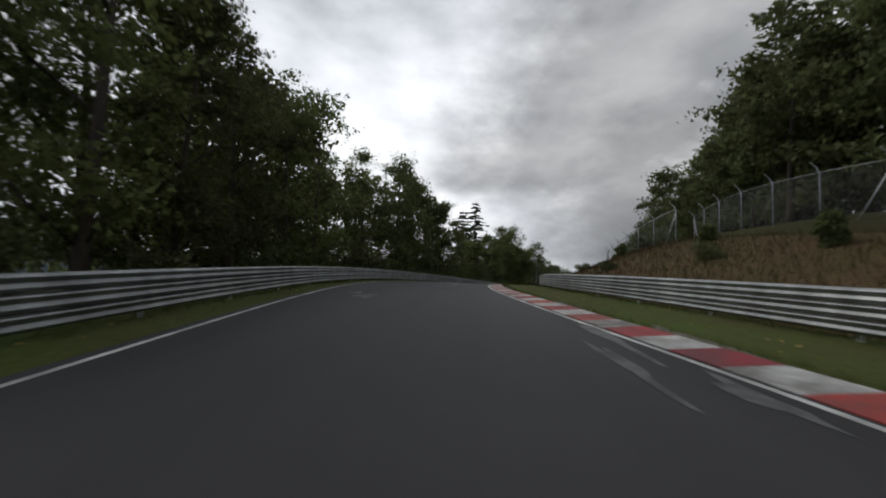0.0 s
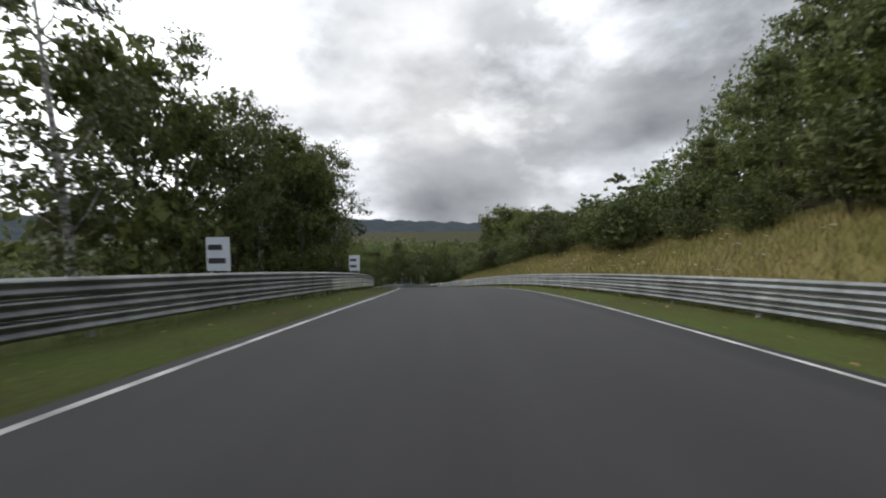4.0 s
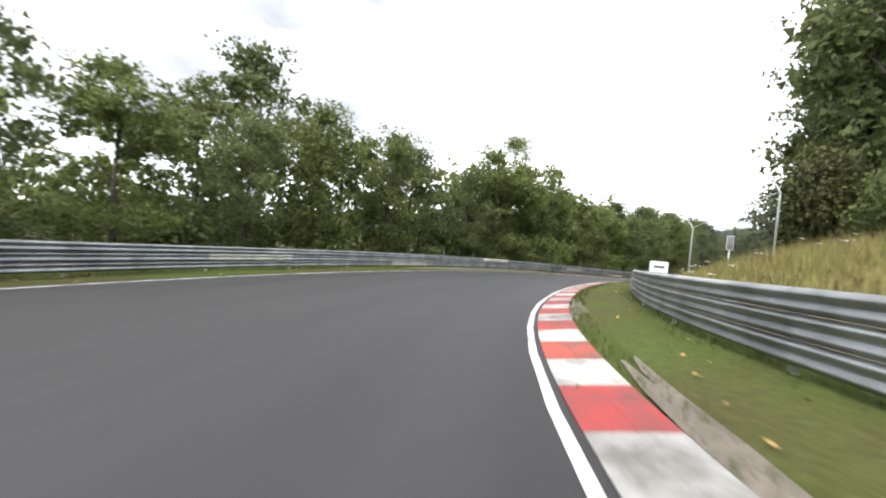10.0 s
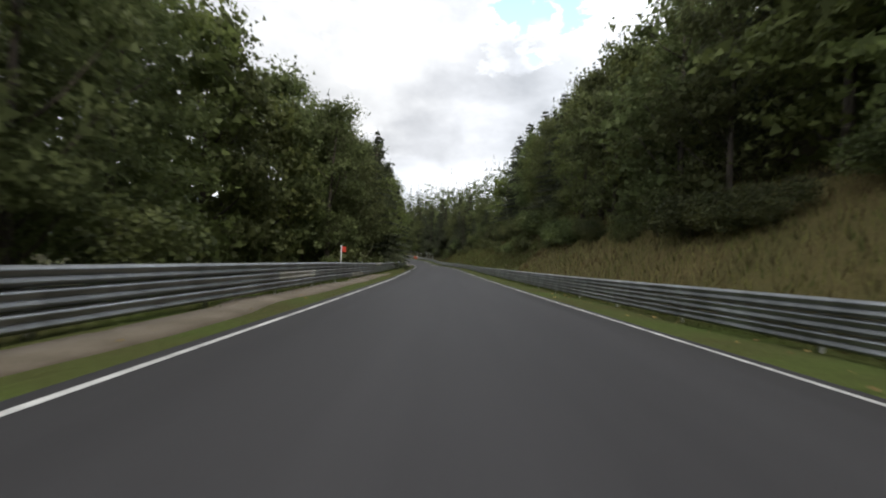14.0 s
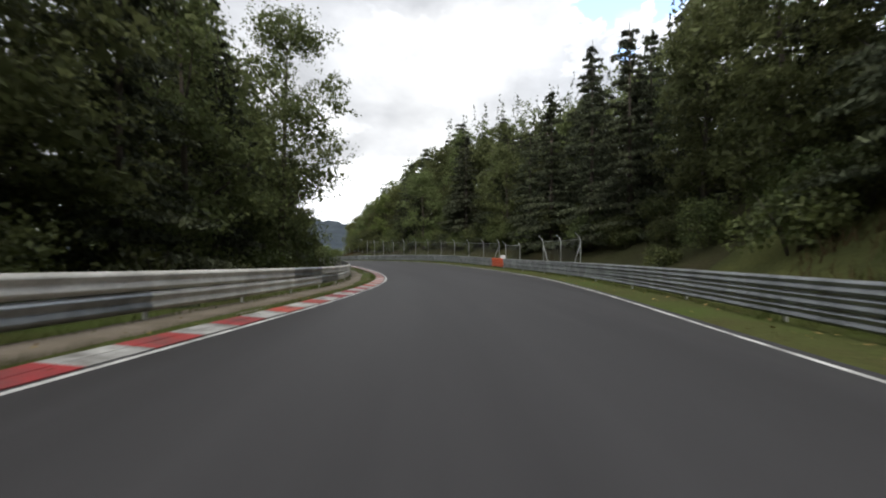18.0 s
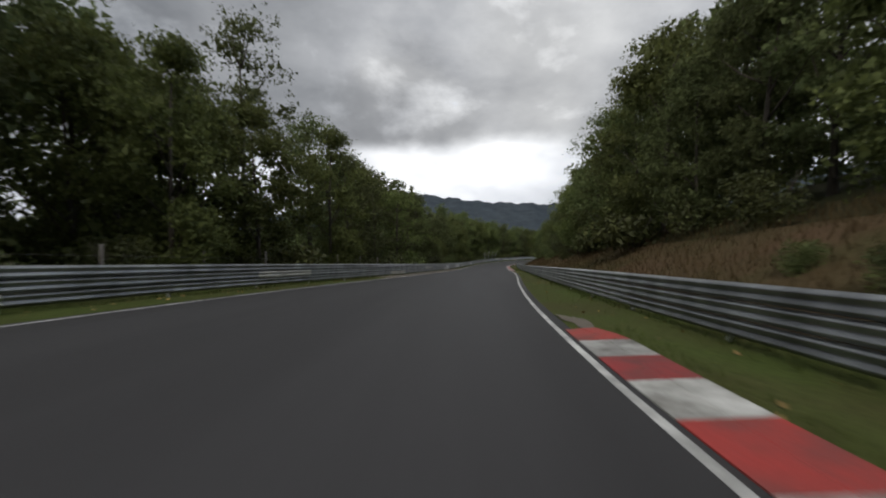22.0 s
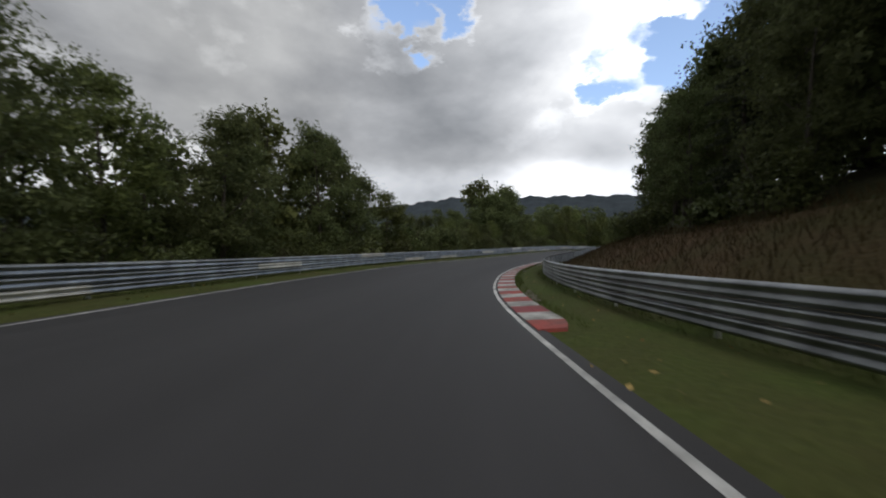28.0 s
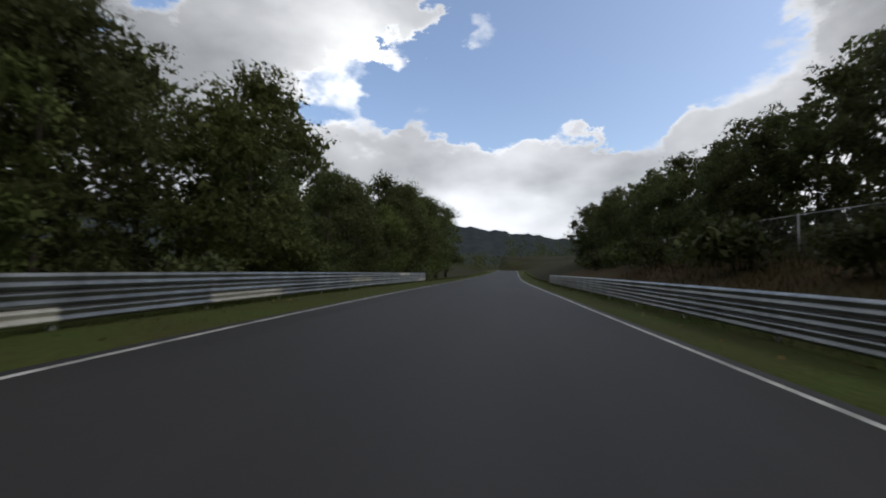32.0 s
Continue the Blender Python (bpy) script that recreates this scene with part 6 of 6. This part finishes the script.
SCRAWL = "faded hand-painted white stroke on the asphalt"
stroke([(27.5 + 4.6 * math.cos(a), 3.1 + 1.9 * math.sin(a)) for a in np.linspace(0.3, 5.6, 22)], 0.16, SCRAWL)
stroke([(23.6, 4.6), (27, 3.4), (30.5, 2.2), (33.5, 1.9)], 0.18, SCRAWL)
stroke([(33.5, 1.95), (31.2, 1.5), (29.2, 1.2)], 0.17, SCRAWL)
stroke([(29.2, 1.25), (32.0, 0.4), (35.0, -0.2)], 0.18, SCRAWL)


def blotch(s, d, long, wide, seed, label="pale worn paint patch on the asphalt"):
    r = np.random.default_rng(seed)
    k = 18
    a = np.linspace(0, 2 * math.pi, k, endpoint=False)
    rad = 1 + 0.35 * np.sin(3 * a + r.uniform(0, 6)) + r.uniform(-0.2, 0.2, k)
    pts = place(s + long / 2 * rad * np.cos(a), d + wide / 2 * rad * np.sin(a), 0.006)
    ob = new("road_patch", mesh_of("road_patch", np.concatenate([pts, pts.mean(0)[None]]), [(i, k, (i + 1) % k) for i in range(k)][::-1], PALE_PAINT))
    return tagged(ob, label, "road marking", kind="structure")


blotch(15.0, 3.6, 1.6, 0.7, 1)
blotch(16.5, 4.4, 0.9, 0.5, 2)
blotch(35.2, 3.4, 1.5, 0.45, 3)
blotch(5.4, -2.1, 2.6, 0.22, 4)
blotch(7.5, -2.6, 3.2, 0.28, 5)
blotch(4.2, -2.9, 1.5, 0.3, 6)
blotch(mk(25) + 7.5, 3.3, 0.8, 0.5, 7)


def bare(s, d, long, wide, seed):
    """A patch of bare earth worn into the verge, with a ragged rim."""
    r = np.random.default_rng(seed)
    k = 26
    a = np.linspace(0, 2 * math.pi, k, endpoint=False)
    rad = 1 + 0.25 * np.sin(3 * a + r.uniform(0, 6)) + r.uniform(-0.22, 0.22, k)
    p0 = place(s + long / 2 * rad * np.cos(a), d + wide / 2 * rad * np.sin(a), 0.03)
    pts = np.concatenate([p0, place(np.array([s]), np.array([d]), 0.04)])
    ob = new("bare_earth", mesh_of("bare_earth", pts, [(i, (i + 1) % k, k) for i in range(k)], EARTH))
    return tagged(ob, "bare brown earth worn into the grass behind the kerb", "earth", kind="structure")


for i, (side, a, b, w, first) in enumerate(KERBS):      # wheels have run wide behind the kerbs
    e, sg = (EL, 1) if side == "left" else (ER, -1)
    q = mk(b) + 0.9
    bare(q, float(val(e, q)) + sg * (0.2 + w * 0.4), 2.2, 0.42, 60 + i)
    r_bare = np.random.default_rng(80 + i)
    for q in np.arange(mk(a) + 6, mk(b) - 3, 9.0):
        q += r_bare.uniform(-2, 2)
        if r_bare.uniform() < 0.7:
            bare(q, float(val(e, q)) + sg * (0.11 + w + r_bare.uniform(0.18, 0.3)), r_bare.uniform(2.5, 6), r_bare.uniform(0.25, 0.5), 90 + i * 40 + int(q))

# fallen leaves on the verges, white umbels in the tall grass
DEAD_LEAF = material("dead_leaves", (0.34, 0.25, 0.09), rough=0.8, spread=0.3, scale=2, fine=6, bump=0, second=(0.16, 0.10, 0.045), per_island=0.5, spec=0.2)
PETAL = material("white_petals", (0.62, 0.62, 0.55), rough=0.8, spread=0.15, scale=4, fine=12, bump=0, per_island=0.2, translucent=0.25)
r_leaf = np.random.default_rng(91)
for e, rl, sg in ((EL, RL, 1), (ER, RR, -1)):
    q = r_leaf.uniform(0, END - 60, 2600)
    u = r_leaf.uniform(0, 1, len(q)) ** 0.6
    c = place(q, val(e, q) * (1 - u) + val(rl, q) * u - sg * 0.1 * (u > 0.9), 0.06)
    tagged(new("fallen_leaves", quads_mesh("fallen_leaves", leaf_polys(c, 0.065, r_leaf, 0.0, 0.8, 0.42, 4), DEAD_LEAF)), "yellow and brown leaves scattered over the verge grass", "leaves", kind="stuff")
q = mk(4.4) + (mk(11.3) - mk(4.4)) * r_leaf.uniform(0, 1, 230)
c = place(q, val(RR, q) - 0.9 - 8.0 * r_leaf.uniform(0, 1, len(q)) ** 1.4)
c[:, 2] = land(c[:, 0], c[:, 1])[0] + r_leaf.uniform(0.45, 0.75, len(c))
heads = np.repeat(c, 14, axis=0) + r_leaf.normal(size=(len(c) * 14, 3)) * np.array([0.06, 0.06, 0.015])
tagged(new("wild_flowers", quads_mesh("wild_flowers", leaf_polys(heads, 0.05, r_leaf, 0.0, 0.8, 0.42, 4), PETAL)), "white flower umbels standing in the dry grass", "flowers", kind="stuff")
stems = np.stack([c + np.array([0.006, 0, 0]), c - np.array([0.006, 0, 0]), c - np.array([0, 0, 0.75])], 1)
tagged(new("flower_stems", quads_mesh("flower_stems", stems, BLADE)), "thin green stems of the white umbels", "stems", kind="stuff")

# ---- slabs of the apron, laid across, their outer ends uneven ----
SLAB = material("concrete_slab", (0.23, 0.205, 0.18), rough=0.92, spread=0.25, scale=2.2, fine=30, bump=0.5, second=(0.13, 0.115, 0.098), per_object=0.22)
r_slab = np.random.default_rng(77)
SLABS = [box("slab", (long, 0.40, 0.10), SLAB, 0.012, (-long / 2, 0, 0)) for long in (0.95, 1.05, 1.2, 1.32, 1.42)]
for q in np.arange(mk(22.95), mk(24.33), 0.44):
    d0 = float(val(EL, q)) + 0.15
    a, b, c, e = (Vector(place(*w).tolist()) for w in ((q - 0.3, d0), (q + 0.3, d0), (q, d0 - 0.5), (q, d0 + 0.5)))
    along, aside = (b - a).normalized(), (c - e).normalized()
    m = Matrix((aside, along, aside.cross(along))).transposed().to_4x4()
    m.translation = (a + b) / 2 + Vector((0, 0, r_slab.uniform(-0.012, 0.012)))
    child("slab", SLABS[int(r_slab.integers(5))], apron, at=m @ Matrix.Rotation(r_slab.normal(0, 0.012), 4, "Z"))
